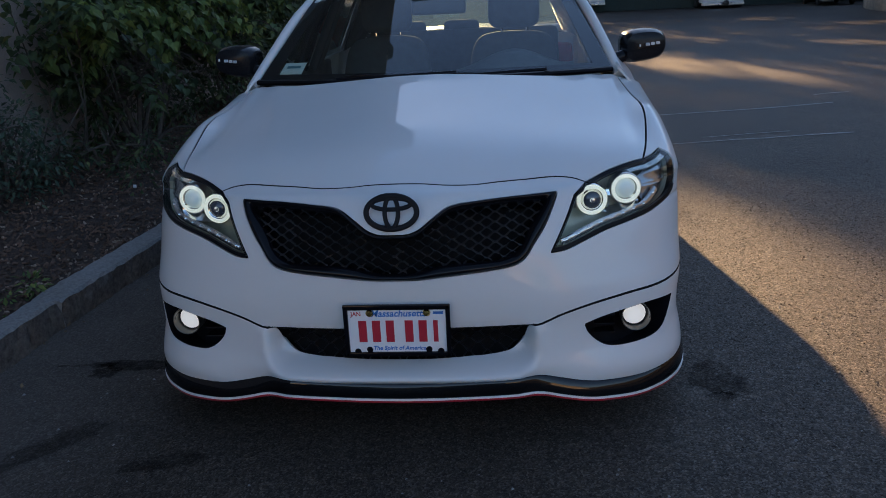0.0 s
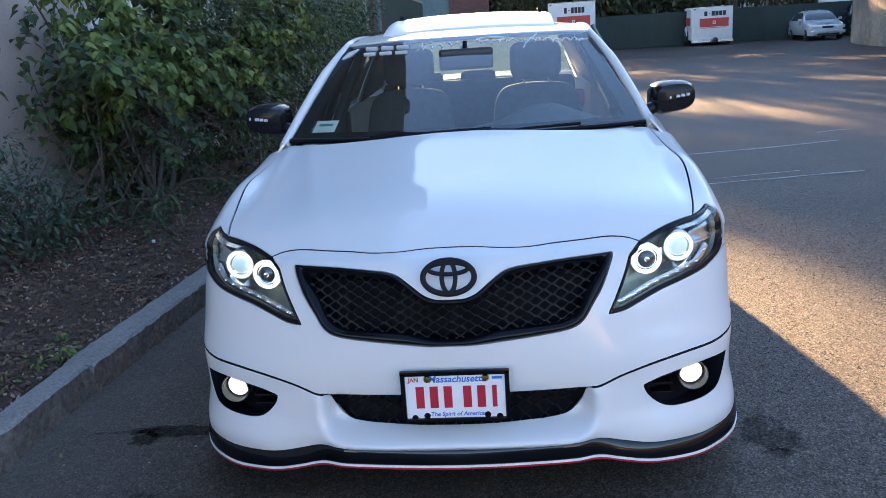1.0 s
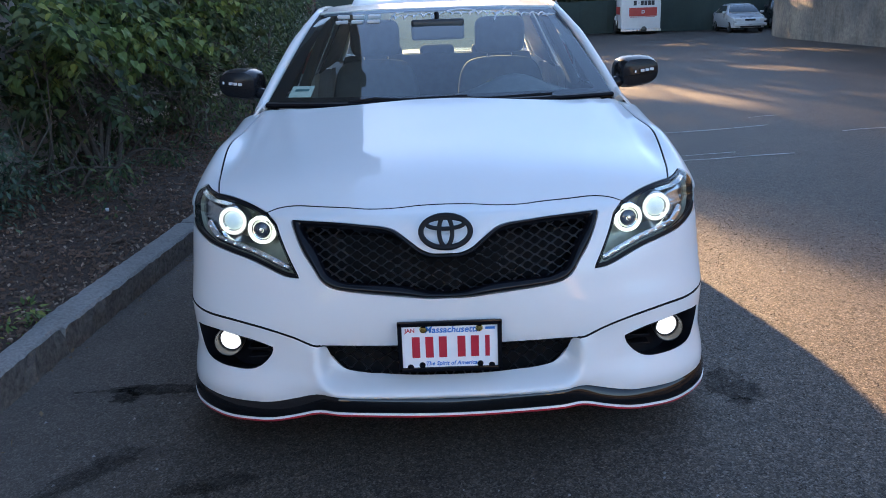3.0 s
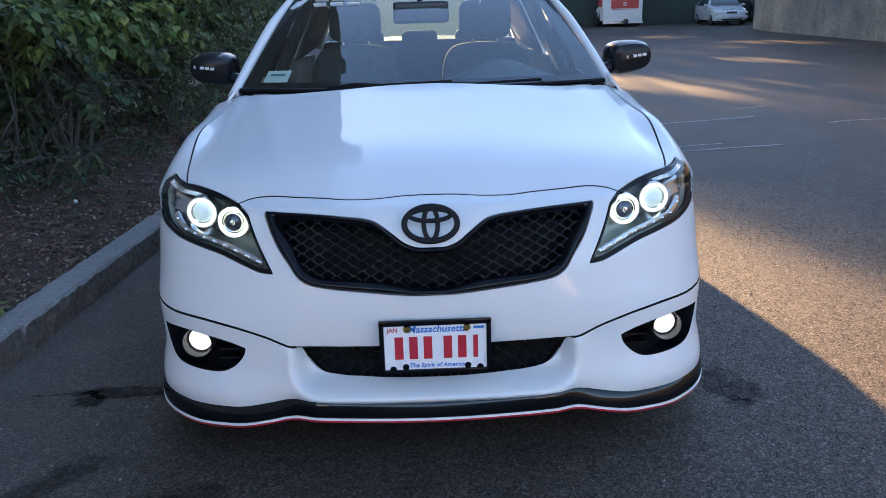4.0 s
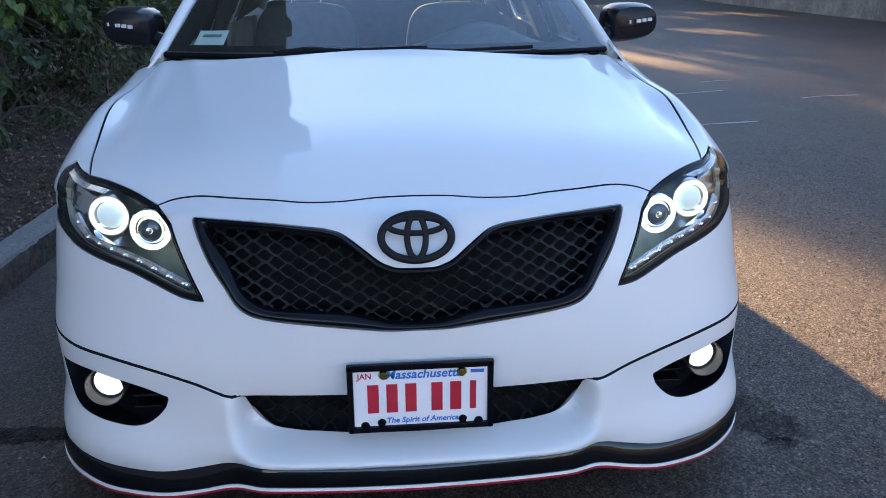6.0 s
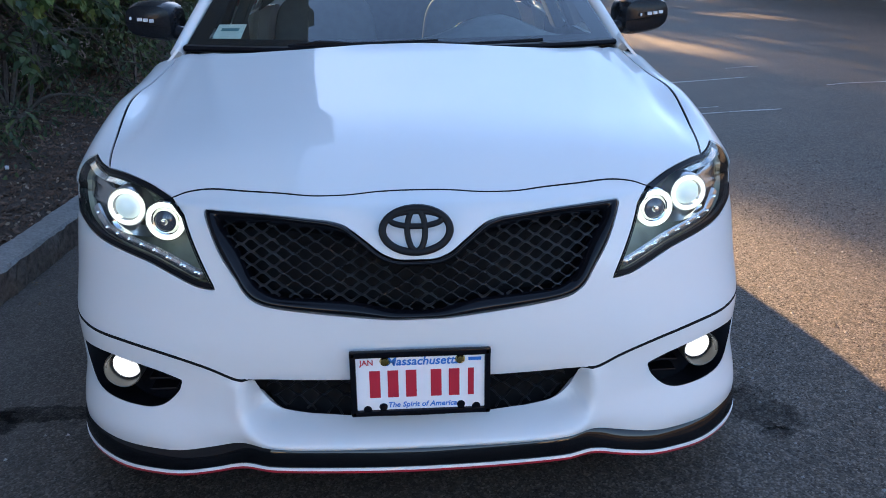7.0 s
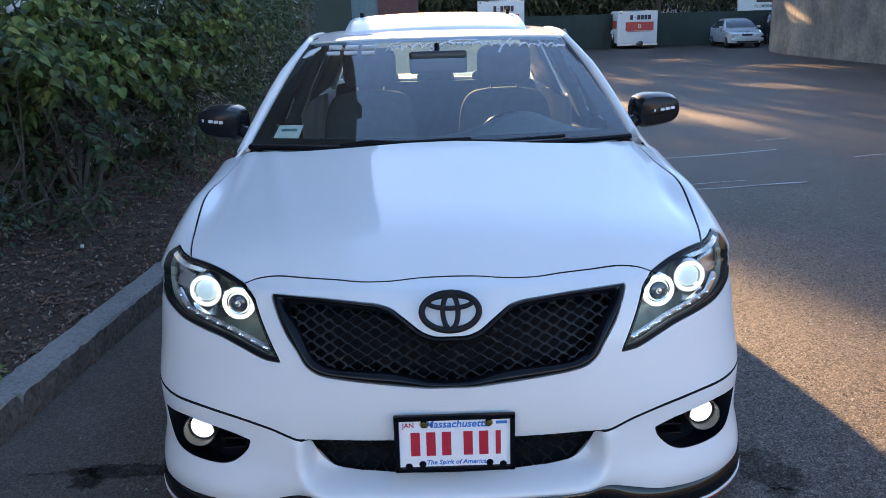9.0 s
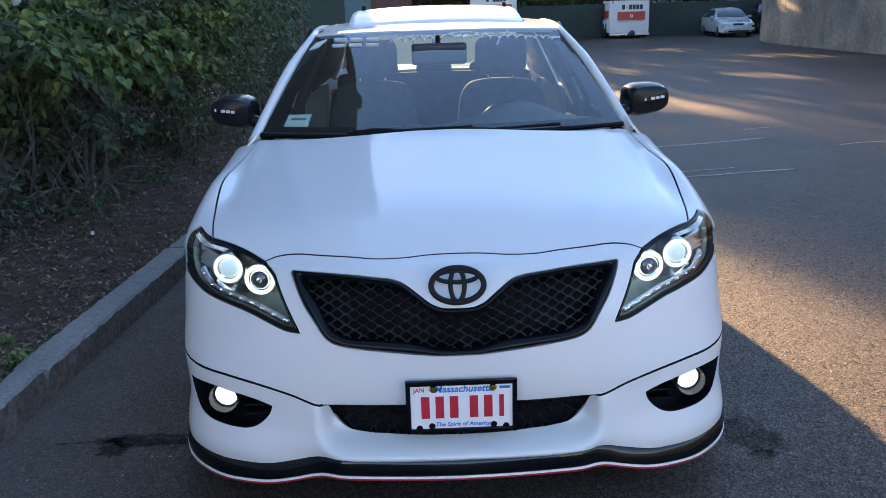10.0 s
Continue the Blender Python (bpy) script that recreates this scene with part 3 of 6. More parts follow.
HOOD = both(chain(HOOD_EDGE, LAMP_TOP, FENDER_SEAM, COWL[::-1]))
UPPER = both(chain(INTAKE_TOP, KIT_SEAM, FLANK_EDGE(5.3, 7.45), LAMP_END[-1:], LAMP_LOW, LAMP_IN, HOOD_EDGE[::-1]))
LOWER = both(chain(LIP_TOP, FLANK_EDGE(.86, 5.3), KIT_SEAM[::-1], INTAKE_LOW))
FENDER = chain(FENDER_SEAM, [(k, TOP) for k in np.linspace(FENDER_SEAM[-1][0], 1, 12)], FLANK_EDGE(TOP, 7.45), LAMP_END[::-1], LAMP_TOP_OUT[::-1])

CAR_Y = 3.065
car = thing("car", (0, CAR_Y, 0), "white sedan with black grille and lit headlights, parked beside the kerb", "car")
G = 0.0032
hood = panel("hood", HOOD, [], PAINT, car, .0036, label="glossy white bonnet")
bumper = panel("front_bumper", UPPER, [GRILLE_OUT], PAINT, car, G)
skirt = panel("lower_bumper", LOWER, [FOG, flip(FOG)], PAINT, car, G, step=(.010, .11), label="white lower bumper skirt")
for side in (1, -1):
    panel("front_fender", FENDER if side > 0 else flip(FENDER), [], PAINT, car, G)



def seal(name, line, r, lift=-.0075):
    """Black rubber strip between two panels, put in for the dark of their gap."""
    line = np.array(line)
    pts = skin(line[:, 0], line[:, 1]) + skin_normal(line[:, 0], line[:, 1]) * lift
    return part(name, tube(pts, r, 6), LINER, car, "black rubber strip in the panel joint, standing for its dark gap", True)


seal("hood_seal", np.concatenate([flip(HOOD_EDGE[1:]), HOOD_EDGE]), .0080)
for side in (1, -1):
    k = (side, 1)
    seal("bumper_seal", KIT_SEAM * k, .0066, -.0048)
    seal("fender_seal", FENDER_SEAM * k, .0040)
    seal("lamp_seal", np.concatenate([LAMP_TOP, LAMP_TOP_OUT[1:]]) * k, .0050)

# dark inside of the nose
core = bmesh.new()
add_box(core, (0, .72, .41), (1.36, .86, .40), .02)
part("inner_structure", core, LINER, car)


def skin_xz(x, z, lift=0.0):
    p = on_skin(x, z, 2, 0, 10.2)
    return Vector(skin(*p) + skin_normal(*p) * lift), Vector(skin_normal(*p))


# ---- grille
def surround(name, outer, inner, material, parent, label):
    """A rounded moulding between two outlines on the skin, with a wall that turns inwards."""
    a, na = skin(outer[:, 0], outer[:, 1]), skin_normal(outer[:, 0], outer[:, 1])
    dense = np.concatenate([p + (q - p) * np.linspace(0, 1, 6, endpoint=False)[:, None] for p, q in zip(inner, np.roll(inner, -1, 0))])
    b, nb = skin(dense[:, 0], dense[:, 1]), skin_normal(dense[:, 0], dense[:, 1])
    near = [int(np.argmin(np.sum((b - p) ** 2, 1))) for p in a]
    rows = [a - na * .012]
    for f, h in ((0, .002), (.06, .006), (.16, .0095), (.32, .0115), (.50, .010), (.68, .005), (.84, -.003), (.96, -.012), (1.0, -.022), (1.0, -.045)):
        rows.append(a * (1 - f) + b[near] * f + (na * (1 - f) + nb[near] * f) * h)
    m = len(a)
    faces = [(k * m + i, k * m + (i + 1) % m, (k + 1) * m + (i + 1) % m, (k + 1) * m + i) for k in range(len(rows) - 1) for i in range(m)]
    return put(name, np.concatenate(rows), faces, material, parent, label, True)


grille = surround("grille", inset(GRILLE_OUT, .001), GRILLE_IN, GLOSS_BLACK, car, "gloss black grille surround")
FZ_IN = np.array([skin(*p)[[0, 2]] for p in GRILLE_IN])


def net(name, region, material, parent, cell, row, deep, wire, x1, z0, z1):
    """Netting of flat diamonds behind an opening, cut to the region in (x, z)."""
    bm = bmesh.new()
    for k in range(int((z1 - z0) / row) + 2):
        run = []
        xs = np.arange(-x1, x1, cell / 8)
        for x in xs:
            ph = (x / cell + .5 * (k % 2)) % 1.0
            z = z0 + k * row + row * .5 * math.cos(2 * math.pi * ph) * .98
            ok = inside(region, np.array([x, z]))
            if ok:
                p, nrm = skin_xz(x, z, -deep)
                run.append(p)
            if (not ok or x == xs[-1]) and run:
                if len(run) > 2:
                    add_tube(bm, run, wire, 6, flat=3.0, up=(0, -1, 0))
                run = []
    return part(name, bm, material, parent, smooth=True)


net("grille_mesh", (FZ_IN - (0, .665)) * (1.035, 1.10) + (0, .665), MESH_BLACK, grille, .051, .0148, .014, .0021, .47, .555, .78)
panel("grille_backing", GRILLE_OUT, [], LINER, grille, -.02, -.075, 0, (.05, .4))

# ---- emblem: plain rings over the nose
emblem = new("emblem")
emblem.parent = car
tagged(emblem, "gloss black oval ring emblem")
EMBLEM_M = Matrix.Translation((0, .044, .7535)) @ pose(0, 0, 0, 90 - 17)


def ring_on_nose(a, b, cx, cz, r, name):
    pts = [EMBLEM_M @ Vector((cx + a * math.cos(k), cz + b * math.sin(k), .004)) for k in np.linspace(0, 2 * math.pi, 48, endpoint=False)]
    part(name, tube(pts, r, 8, True, .7, (0, -.95, .3)), SATIN_BLACK, emblem, smooth=True)


emblem_parts = (("outer_ring", .0755, .0495, 0, 0, .0085), ("upright_ring", .0200, .0465, 0, 0, .0068), ("cross_ring", .0585, .0165, 0, .0250, .0066))
for nm, a, b, cx, cz, r in emblem_parts:
    ring_on_nose(a, b, cx, cz, r, nm)

# ---- lower intake
INTAKE = both(chain(INTAKE_TOP, INTAKE_LOW))
FZ_LOW = np.array([skin(*p)[[0, 2]] for p in INTAKE])
intake = panel("lower_intake", INTAKE, [], LINER, car, -.012, -.060, 0, (.05, .4), "black lower intake")
net("intake_mesh", FZ_LOW, TRIM_BLACK, intake, .060, .0160, .030, .0019, .40, .27, .40)

# ---- headlamps, each a thing's part with its own pieces
def on_line(loop, line):
    """Which points of a loop belong to one of its lines."""
    return np.array([np.min(np.sum((line - p) ** 2, 1)) < 1e-8 for p in loop])


OUTER_C, INNER_C = Vector((.716, .322, .741)), Vector((.602, .240, .7275))
for side in (1, -1):
    outline = HEADLAMP if side > 0 else flip(HEADLAMP)
    lamp = panel("headlight", outline, [], LENS, car, .0022, .001, .0, (.03, .25), "clear headlight with two glowing rings")
    lamp.visible_shadow = False
    panel("lamp_housing", outline, [], SMOKE, lamp, .004, -.100, -.098, (.03, .25), "black lamp housing")
    panel("lamp_rim", inset(outline, .003), [inset(outline, .008)], LINER, lamp, 0, -.003, .02, (.03, .3))
    for name, keep, wide in (("lamp_brow", on_line(HEADLAMP, LAMP_TOP), .013), ("lamp_foot", on_line(HEADLAMP, np.concatenate([LAMP_END[LAMP_END[:, 1] < 8.2], LAMP_LOW])), .0120)):
        edge_line, inner_line = inset(HEADLAMP, .001)[keep], inset(HEADLAMP, wide)[keep]
        strip_line = np.concatenate([edge_line, inner_line[::-1]])
        panel(name, strip_line if side > 0 else flip(strip_line), [], SATIN_BLACK, lamp, 0, .0022, .012, (.03, .3), "black border of the lamp")
    for c, lit in ((OUTER_C, True), (INNER_C, False)):
        at = Vector((c.x * side, c.y, c.z))
        face = Matrix.Translation(at) @ Vector((side * .10, -1, .03)).to_track_quat("Z", "Y").to_matrix().to_4x4()
        part("projector_shroud", lathe([(.050, -.05), (.051, -.006), (.0485, .001), (.046, -.003), (.034, -.010), (.0285, -.03)], face), CHROME if not lit else STEEL, lamp, smooth=True)
        part("halo_ring", lathe([(.0350, .001), (.0362, .0042), (.0455, .0042), (.0468, .001), (.0455, -.002), (.0362, -.002), (.0350, .001)], face, 40), HALO, lamp, "glowing white ring", True)
        part("projector", lathe([(0, .012), (.010, .0112), (.020, .0075), (.028, .001), (.033, -.010)], face), BEAM if lit else PROJECTOR_DARK, lamp, smooth=True)
        if not lit:
            # chrome cap added for the bright glint in the unlit lens
            part("glint_cap", lathe([(0, .018), (.006, .0165), (.0095, .011), (.0105, .006)], face, 16), CHROME, lamp, smooth=True)
            part("reflector_ring", lathe([(.0335, -.006), (.0300, -.002), (.0270, .0035), (.0290, -.001)], face, 28), CHROME, lamp, smooth=True)
    # clear bar along the lower edge, with small bright diodes in it
    low_x = np.array([skin(*p)[[0, 2]] for p in LAMP_LOW])[::-1]
    bar = []
    for x in np.linspace(.508, .838, 45):
        p, nrm = skin_xz(x, float(np.interp(x, low_x[:, 0], low_x[:, 1])) + .0235 + .02 * max(0, x - .79) / .05, -.022)
        bar.append(np.array(p) * (side, 1, 1))
    strip = np.array(bar)
    part("diode_strip", tube(strip, .0120, 8, flat=.6, up=(0, -1, 0)), DIODE_BAR, lamp, "clear plastic bar", True)
    for q in range(2, 45, 5):
        for dx in (-.0042, .0042):
            part("diode", lathe([(0, .0062), (.0038, .0048), (.0052, 0)], Matrix.Translation(strip[q] + np.array((dx, -.005, .003 + dx * .4 * side))) @ pose(0, 0, 0, 70), 10), CHROME, lamp, smooth=True)
    outer = np.array([p for p in HEADLAMP if skin(*p)[0] > .785])
    outer = inset(outer, .014)
    panel("side_reflector", outer if side > 0 else flip(outer), [], LAMP_GREY, lamp, 0, -.034, .004, (.02, .2), "pale ribbed side reflector")
    a = Vector((side * .845, .49, .705))
    part("reflector", boxed(a + Vector((-side * .012, .02, 0)), (.010, .03, .036), .004), AMBER, lamp)
    # finely ribbed pale strip under the brow
    keep = on_line(HEADLAMP, np.concatenate([LAMP_TOP, LAMP_TOP_OUT])) & (skin(HEADLAMP[:, 0], HEADLAMP[:, 1])[:, 0] > .69)
    upper_line, lower_line = inset(HEADLAMP, .015)[keep], inset(HEADLAMP, .036)[keep]
    strip_line = np.concatenate([upper_line, lower_line[::-1]])
    ribbed = panel("ribbed_strip", strip_line if side > 0 else flip(strip_line), [], LAMP_GREY, lamp, 0, -.014, .004, (.02, .2), "pale ribbed strip under the brow")
    at_k = np.linspace(0, 1, len(upper_line))
    for f in np.linspace(.02, .98, 26):
        ends = [np.array([np.interp(f, at_k, q[:, 0]), np.interp(f, at_k, q[:, 1])]) for q in (upper_line, lower_line)]
        part("rib", tube([(skin(*e) - skin_normal(*e) * .013) * (side, 1, 1) for e in ends], .0016, 5), CHROME, ribbed, smooth=True)
    part("bowl", lathe([(.030, .0), (.045, .012), (.062, .03), (.072, .05)], Matrix.Translation((side * .66, .335, .700)) @ Vector((side * .1, -1, .25)).to_track_quat("Z", "Y").to_matrix().to_4x4() @ Matrix.Diagonal((1.3, .55, .5, 1)), 28), CHROME, lamp, "bright reflector bowl", True)

# ---- fog lamps
for side in (1, -1):
    outline = FOG if side > 0 else flip(FOG)
    pocket = panel("fog_lamp", outline, [], SATIN_BLACK, car, -.002, -.085, -.084, (.03, .3), "round lit fog lamp in a black pocket")
    at = Vector((side * .739, .186, .357))
    face = Matrix.Translation(at) @ Vector((side * .08, -1, .02)).to_track_quat("Z", "Y").to_matrix().to_4x4()
    part("bezel", lathe([(.034, -.07), (.045, -.05), (.0475, .000), (.0465, .005), (.0445, .004), (.0430, -.004), (.041, -.030), (.036, -.034)], face), BEZEL, pocket, smooth=True)
    part("lens_seal", lathe([(.0385 + .0022 * math.cos(a), -.028 + .0022 * math.sin(a)) for a in np.linspace(0, 2 * math.pi, 9)], face, 32), RUBBER, pocket, smooth=True)
    part("fog_lens", lathe([(0, -.022), (.015, -.0225), (.028, -.025), (.0375, -.030)], face), FOG_GLOW, pocket, "glowing white lens", True)
    for dz in (-.03, .0, .03):
        part("pocket_rib", boxed((side * .638, .190, .340 + dz), (.065, .05, .006), .002), SATIN_BLACK, pocket)

# ---- lip under the bumper: a black board with a white and a red edge
whole = lambda line: np.concatenate([flip(line[1:]), line])
foot_line, top_line = whole(LIP_FOOT), whole(LIP_TOP)
lip_top = skin(top_line[:, 0], top_line[:, 1])
lip_foot = skin(foot_line[:, 0], foot_line[:, 1])
tang = np.gradient(lip_foot, axis=0)
out = np.stack([tang[:, 1], -tang[:, 0], tang[:, 0] * 0], 1)
out /= np.linalg.norm(out, axis=1, keepdims=True)
reach = .017 + .008 * np.clip((.42 - np.abs(lip_foot[:, 0])) / .06, 0, 1) - .009 * np.clip((np.abs(lip_foot[:, 0]) - .72) / .15, 0, 1)
lip_foot = lip_foot + out * reach[:, None] - (0, 0, .0328)


def ribbon(name, profile, material, parent, label=""):
    """Sweep a closed profile along the lip: rows of (0 at the top edge to 1 at the foot, outwards, up)."""
    vs, fs, m, n = [], [], len(profile), len(lip_top)
    for a, b, o in zip(lip_top, lip_foot, out):
        vs += [a + (b - a) * f + o * d + np.array((0, 0, h)) for f, d, h in profile]
    for i in range(n - 1):
        fs += [(i * m + k, i * m + (k + 1) % m, (i + 1) * m + (k + 1) % m, (i + 1) * m + k) for k in range(m)]
    fs += [tuple(range(m))[::-1], tuple((n - 1) * m + k for k in range(m))]
    bm = bmesh.new()
    bv = [bm.verts.new(v) for v in vs]
    for f in fs:
        bm.faces.new([bv[i] for i in f])
    return part(name, bm, material, parent, label, True)


lip = ribbon("front_lip", [(0, -.02, .004), (0, -.003, .003), (.02, .0005, 0), (.20, .0030, 0), (.40, .0042, 0), (.60, .0040, 0), (.80, .0025, 0), (.93, .0008, 0), (1.0, -.001, 0), (1.0, -.004, -.006), (1.0, -.07, -.003)], LIP_BLACK, car, "gloss black front lip")
ribbon("white_edge", [(1.0, -.0035, .0030), (1.0, .0025, .0015), (1.0, .0025, -.0050), (1.0, -.0035, -.0060)], WHITE_TRIM, lip)
ribbon("red_edge", [(1.0, -.0085, -.0057), (1.0, .0018, -.0055), (1.0, .0012, -.0120), (1.0, -.0085, -.0128)], RED_TRIM, lip)

# ---- plate: the number itself is left as plain bars
plate = part("licence_plate", boxed((.002, -.004, .397), (.305, .004, .154), .002), PLATE_WHITE, car, "white licence plate with red and blue print in a black frame")
fr = bmesh.new()
for c, sz in (((0, -.007, .0765), (.326, .014, .016)), ((0, -.007, -.0765), (.326, .014, .014)), ((-.1555, -.007, 0), (.014, .014, .168)), ((.1555, -.007, 0), (.014, .014, .168))):
    add_box(fr, Vector(c) + Vector((.002, 0, .397)), sz, .004)
part("plate_frame", fr, GLOSS_BLACK, plate, smooth=True)
face_m = lambda x, z: pose(.002 + x, -.0066, .397 + z, 90)
lettering("Massachusetts", .0295, face_m(.005, .055), PLATE_BLUE, plate, italic=.2)
lettering("The Spirit of America", .0185, face_m(.003, -.0575), PLATE_BLUE, plate, italic=.2)
lettering("JAN", .0185, face_m(-.124, .054), PLATE_RED, plate)
for x in (-.106, -.064, -.022, .036, .078, .117):
    part("number_bar", boxed((.002 + x, -.0066, .395), (.025 if x < .1 else .014, .002, .070), .0006), PLATE_RED, plate)
part("date_bar", boxed((.128, -.0066, .454), (.030, .0012, .008)), PLATE_BLUE, plate)
for x, z in ((-.082, .057), (.092, .057)):
    part("bolt", lathe([(0, .007), (.009, .006), (.012, 0)], pose(.002 + x, -.0065, .397 + z, 90), 16), BRASS, plate, smooth=True)
for x, z in ((-.088, -.062), (.094, -.062), (-.125, -.068), (.130, -.068)):
    part("bolt_cap", lathe([(0, .004), (.008, .003), (.010, 0)], pose(.002 + x, -.0065, .397 + z, 90), 16), GLOSS_BLACK, plate, smooth=True)
part("plate_bracket", boxed((.002, .010, .395), (.20, .022, .10), .004), LINER, plate)


# ---------------------------------------------------------------- glasshouse and the rest of the body
def lerp(xs, ys):
    return lambda t: np.interp(t, xs, ys)


def windscreen(u, v):
    s = 2 * u - 1
    b = np.stack([.790 * s, 1.225 + .165 * s ** 2, 1.006 + 0 * s], -1)
    t = np.stack([.597 * s, 2.0 + .055 * s ** 2, 1.413 - .014 * s ** 2], -1)
    w = v[..., None]
    bulge = (4 * v * (1 - v) * .022)[..., None] * np.array((0, -.47, .88))
    return b + (t - b) * w + bulge * (1 - .6 * s ** 2)[..., None]


P, F = grid_patch(windscreen, 41, 25)
F = [f[::1] for f in F]
glass_front = put("windscreen", P, F, PANE, car, "clear windscreen with a lettered banner strip", True)
glass_front.visible_shadow = False


def sub(fn, u0, u1, v0, v1, back=0.004):
    def g(u, v):
        p = fn(u0 + (u1 - u0) * u, v0 + (v1 - v0) * v)
        return p - np.array((0, -.47, .88)) * back
    return g


frit = bmesh.new()
for rect in ((0, 1, 0, .085), (0, .045, .08, .99), (.955, 1, .08, .99)):
    P, F = grid_patch(sub(windscreen, *rect, .006), 41 if rect[1] - rect[0] > .5 else 4, 12, .002)
    vs = [frit.verts.new(p) for p in P]
    for f in F:
        frit.faces.new([vs[i] for i in f])
part("black_border", frit, GLOSS_BLACK, glass_front)
P, F = grid_patch(sub(windscreen, .02, .98, .965, .998, .005), 41, 6, .001)
put("banner_strip", P, F, plain("tint_strip", (0.10, 0.13, 0.18), .35, 0, .1, 8), glass_front)
# flourish of the banner: block shapes and a long scrawl, no letters
banner = sub(windscreen, 0, 1, 0, 1, -.0015)
bp = lambda u, v: Vector(banner(np.array(u), np.array(v)))
for k in range(3):
    u0 = .090 + .066 * k
    bm = bmesh.new()
    add_tube(bm, [bp(u0 + .004, .855 - .008 * k), bp(u0 + .052, .850 - .008 * k)], .0095, 4, up=(0, -1, .5))
    add_tube(bm, [bp(u0, .925 - .010 * k), bp(u0 + .050, .915 - .010 * k)], .0115, 4, up=(0, -1, .5))
    part("banner_mark", bm, DECAL, glass_front)
bm = bmesh.new()
add_tube(bm, [bp(.008, .82), bp(.028, .88), bp(.055, .935)], [.004, .014, .004], 4, up=(0, -1, .5))
part("banner_mark", bm, DECAL, glass_front)
ks = np.linspace(0, 1, 260)
for u0, u1, v0, v1, n, high in ((.315, .50, .872, .885, 5, .030), (.545, .965, .902, .880, 12, .026)):
    scrawl = [bp(u0 + (u1 - u0) * k + .006 * math.sin(2 * math.pi * n * k), v0 + (v1 - v0) * k + high * math.sin(2 * math.pi * n * k + 1.2) * (.35 + .65 * abs(math.sin(2.3 * n * k + 1)))) for k in ks]
    part("banner_scrawl", tube(scrawl, .0042, 4, up=(0, -1, .5)), DECAL, glass_front)
loop = [bp(.605 + .062 * math.cos(a), .926 + .024 * math.sin(a)) for a in np.linspace(.4, 6.0, 30)]
part("banner_scrawl", tube(loop, .0045, 4, up=(0, -1, .5)), DECAL, glass_front)
for pts in (((.722, .80), (.740, .87), (.790, .965)), ((.315, .845), (.330, .93), (.365, .935)), ((.470, .80), (.495, .87), (.535, .925)), ((.93, .875), (.985, .89))):
    part("banner_scrawl", tube([bp(*q) for q in pts], .0042, 4, up=(0, -1, .5)), DECAL, glass_front)
P, F = grid_patch(sub(windscreen, .055, .125, .085, .185, .003), 4, 4, .0008)
sticker = put("inspection_sticker", P, F, STICKER, glass_front, "pale paper sticker")
P, F = grid_patch(sub(windscreen, .068, .112, .135, .155, .0015), 4, 3, .0005)
put("sticker_bar", P, F, plain("sticker_ink", (.08, .2, .22), .6), sticker)

roof_c = lerp([2.0, 2.15, 2.35, 2.7, 3.1, 3.4, 3.5], [1.413, 1.434, 1.452, 1.467, 1.455, 1.42, 1.405])
roof_e = lerp([2.0, 2.15, 2.4, 2.8, 3.2, 3.5], [1.398, 1.408, 1.425, 1.432, 1.412, 1.372])
roof_w = lerp([2.0, 2.4, 2.9, 3.5], [.600, .622, .622, .585])


def roof(u, v):
    s = 2 * u - 1
    y = (2.0 + .055 * s ** 2) + (1.44 + .03 * s ** 2 - .05) * v
    ze, zc, w = roof_e(y), roof_c(y), roof_w(y)
    return np.stack([w * s, y, ze + (zc - ze) * (1 - np.abs(s) ** 2.4)], -1)


P, F = grid_patch(roof, 33, 41, .012)
put("roof", P, F, PAINT, car, "white roof", True)


def rail(side):
    """White pillar and roof rail from the cowl to the boot."""
    path = [(.815, 1.39, .985), (.762, 1.62, 1.125), (.694, 1.86, 1.275), (.622, 2.09, 1.386), (.632, 2.4, 1.410), (.634, 2.8, 1.417), (.622, 3.2, 1.396), (.603, 3.48, 1.365), (.66, 3.8, 1.23), (.74, 4.08, 1.07)]
    p = smooth_path(path, 5) * (side, 1, 1)
    return part("roof_rail", tube(p, [.024 if q[1] < 1.9 else .021 if q[1] < 3.3 else .045 for q in p], 12, up=(0, 0, 1)), PAINT, car, smooth=True)


for side in (1, -1):
    rail(side)


def rear_glass(u, v):
    s = 2 * u - 1
    b = np.stack([.66 * s, 4.07 - .04 * s ** 2, 1.085 + 0 * s], -1)
    t = np.stack([.575 * s, 3.43 + .0 * s, 1.412 - .03 * s ** 2], -1)
    return b + (t - b) * v[..., None]


P, F = grid_patch(rear_glass, 21, 9)
rg = put("rear_window", P, F, REAR_PANE, car, smooth=True)


def boot(u, v):
    s = 2 * u - 1
    y = 4.06 - .04 * s ** 2 + .60 * v
    return np.stack([(.74 - .06 * v) * s, y - .10 * s ** 4 * v, 1.085 - .02 * v - .05 * np.abs(s) ** 3 + .02 * bell(v, 1, .2)], -1)


P, F = grid_patch(boot, 25, 15, .012)
put("boot_lid", P, F, PAINT, car, smooth=True)


def tail(u, v):
    s = 2 * u - 1
    th = s * math.pi / 2
    w = .90 - .09 * np.clip((v - .75) / .25, 0, 1) ** 2
    x = w * np.sign(s) * np.abs(np.sin(th)) ** (2 / 2.8)
    y = 4.28 + (.44 - .10 * np.clip((v - .6) / .4, 0, 1) + .03 * bell(v, .3, .2)) * np.cos(th) ** (2 / 2.8)
    return np.stack([x, y, .24 + .82 * v], -1)


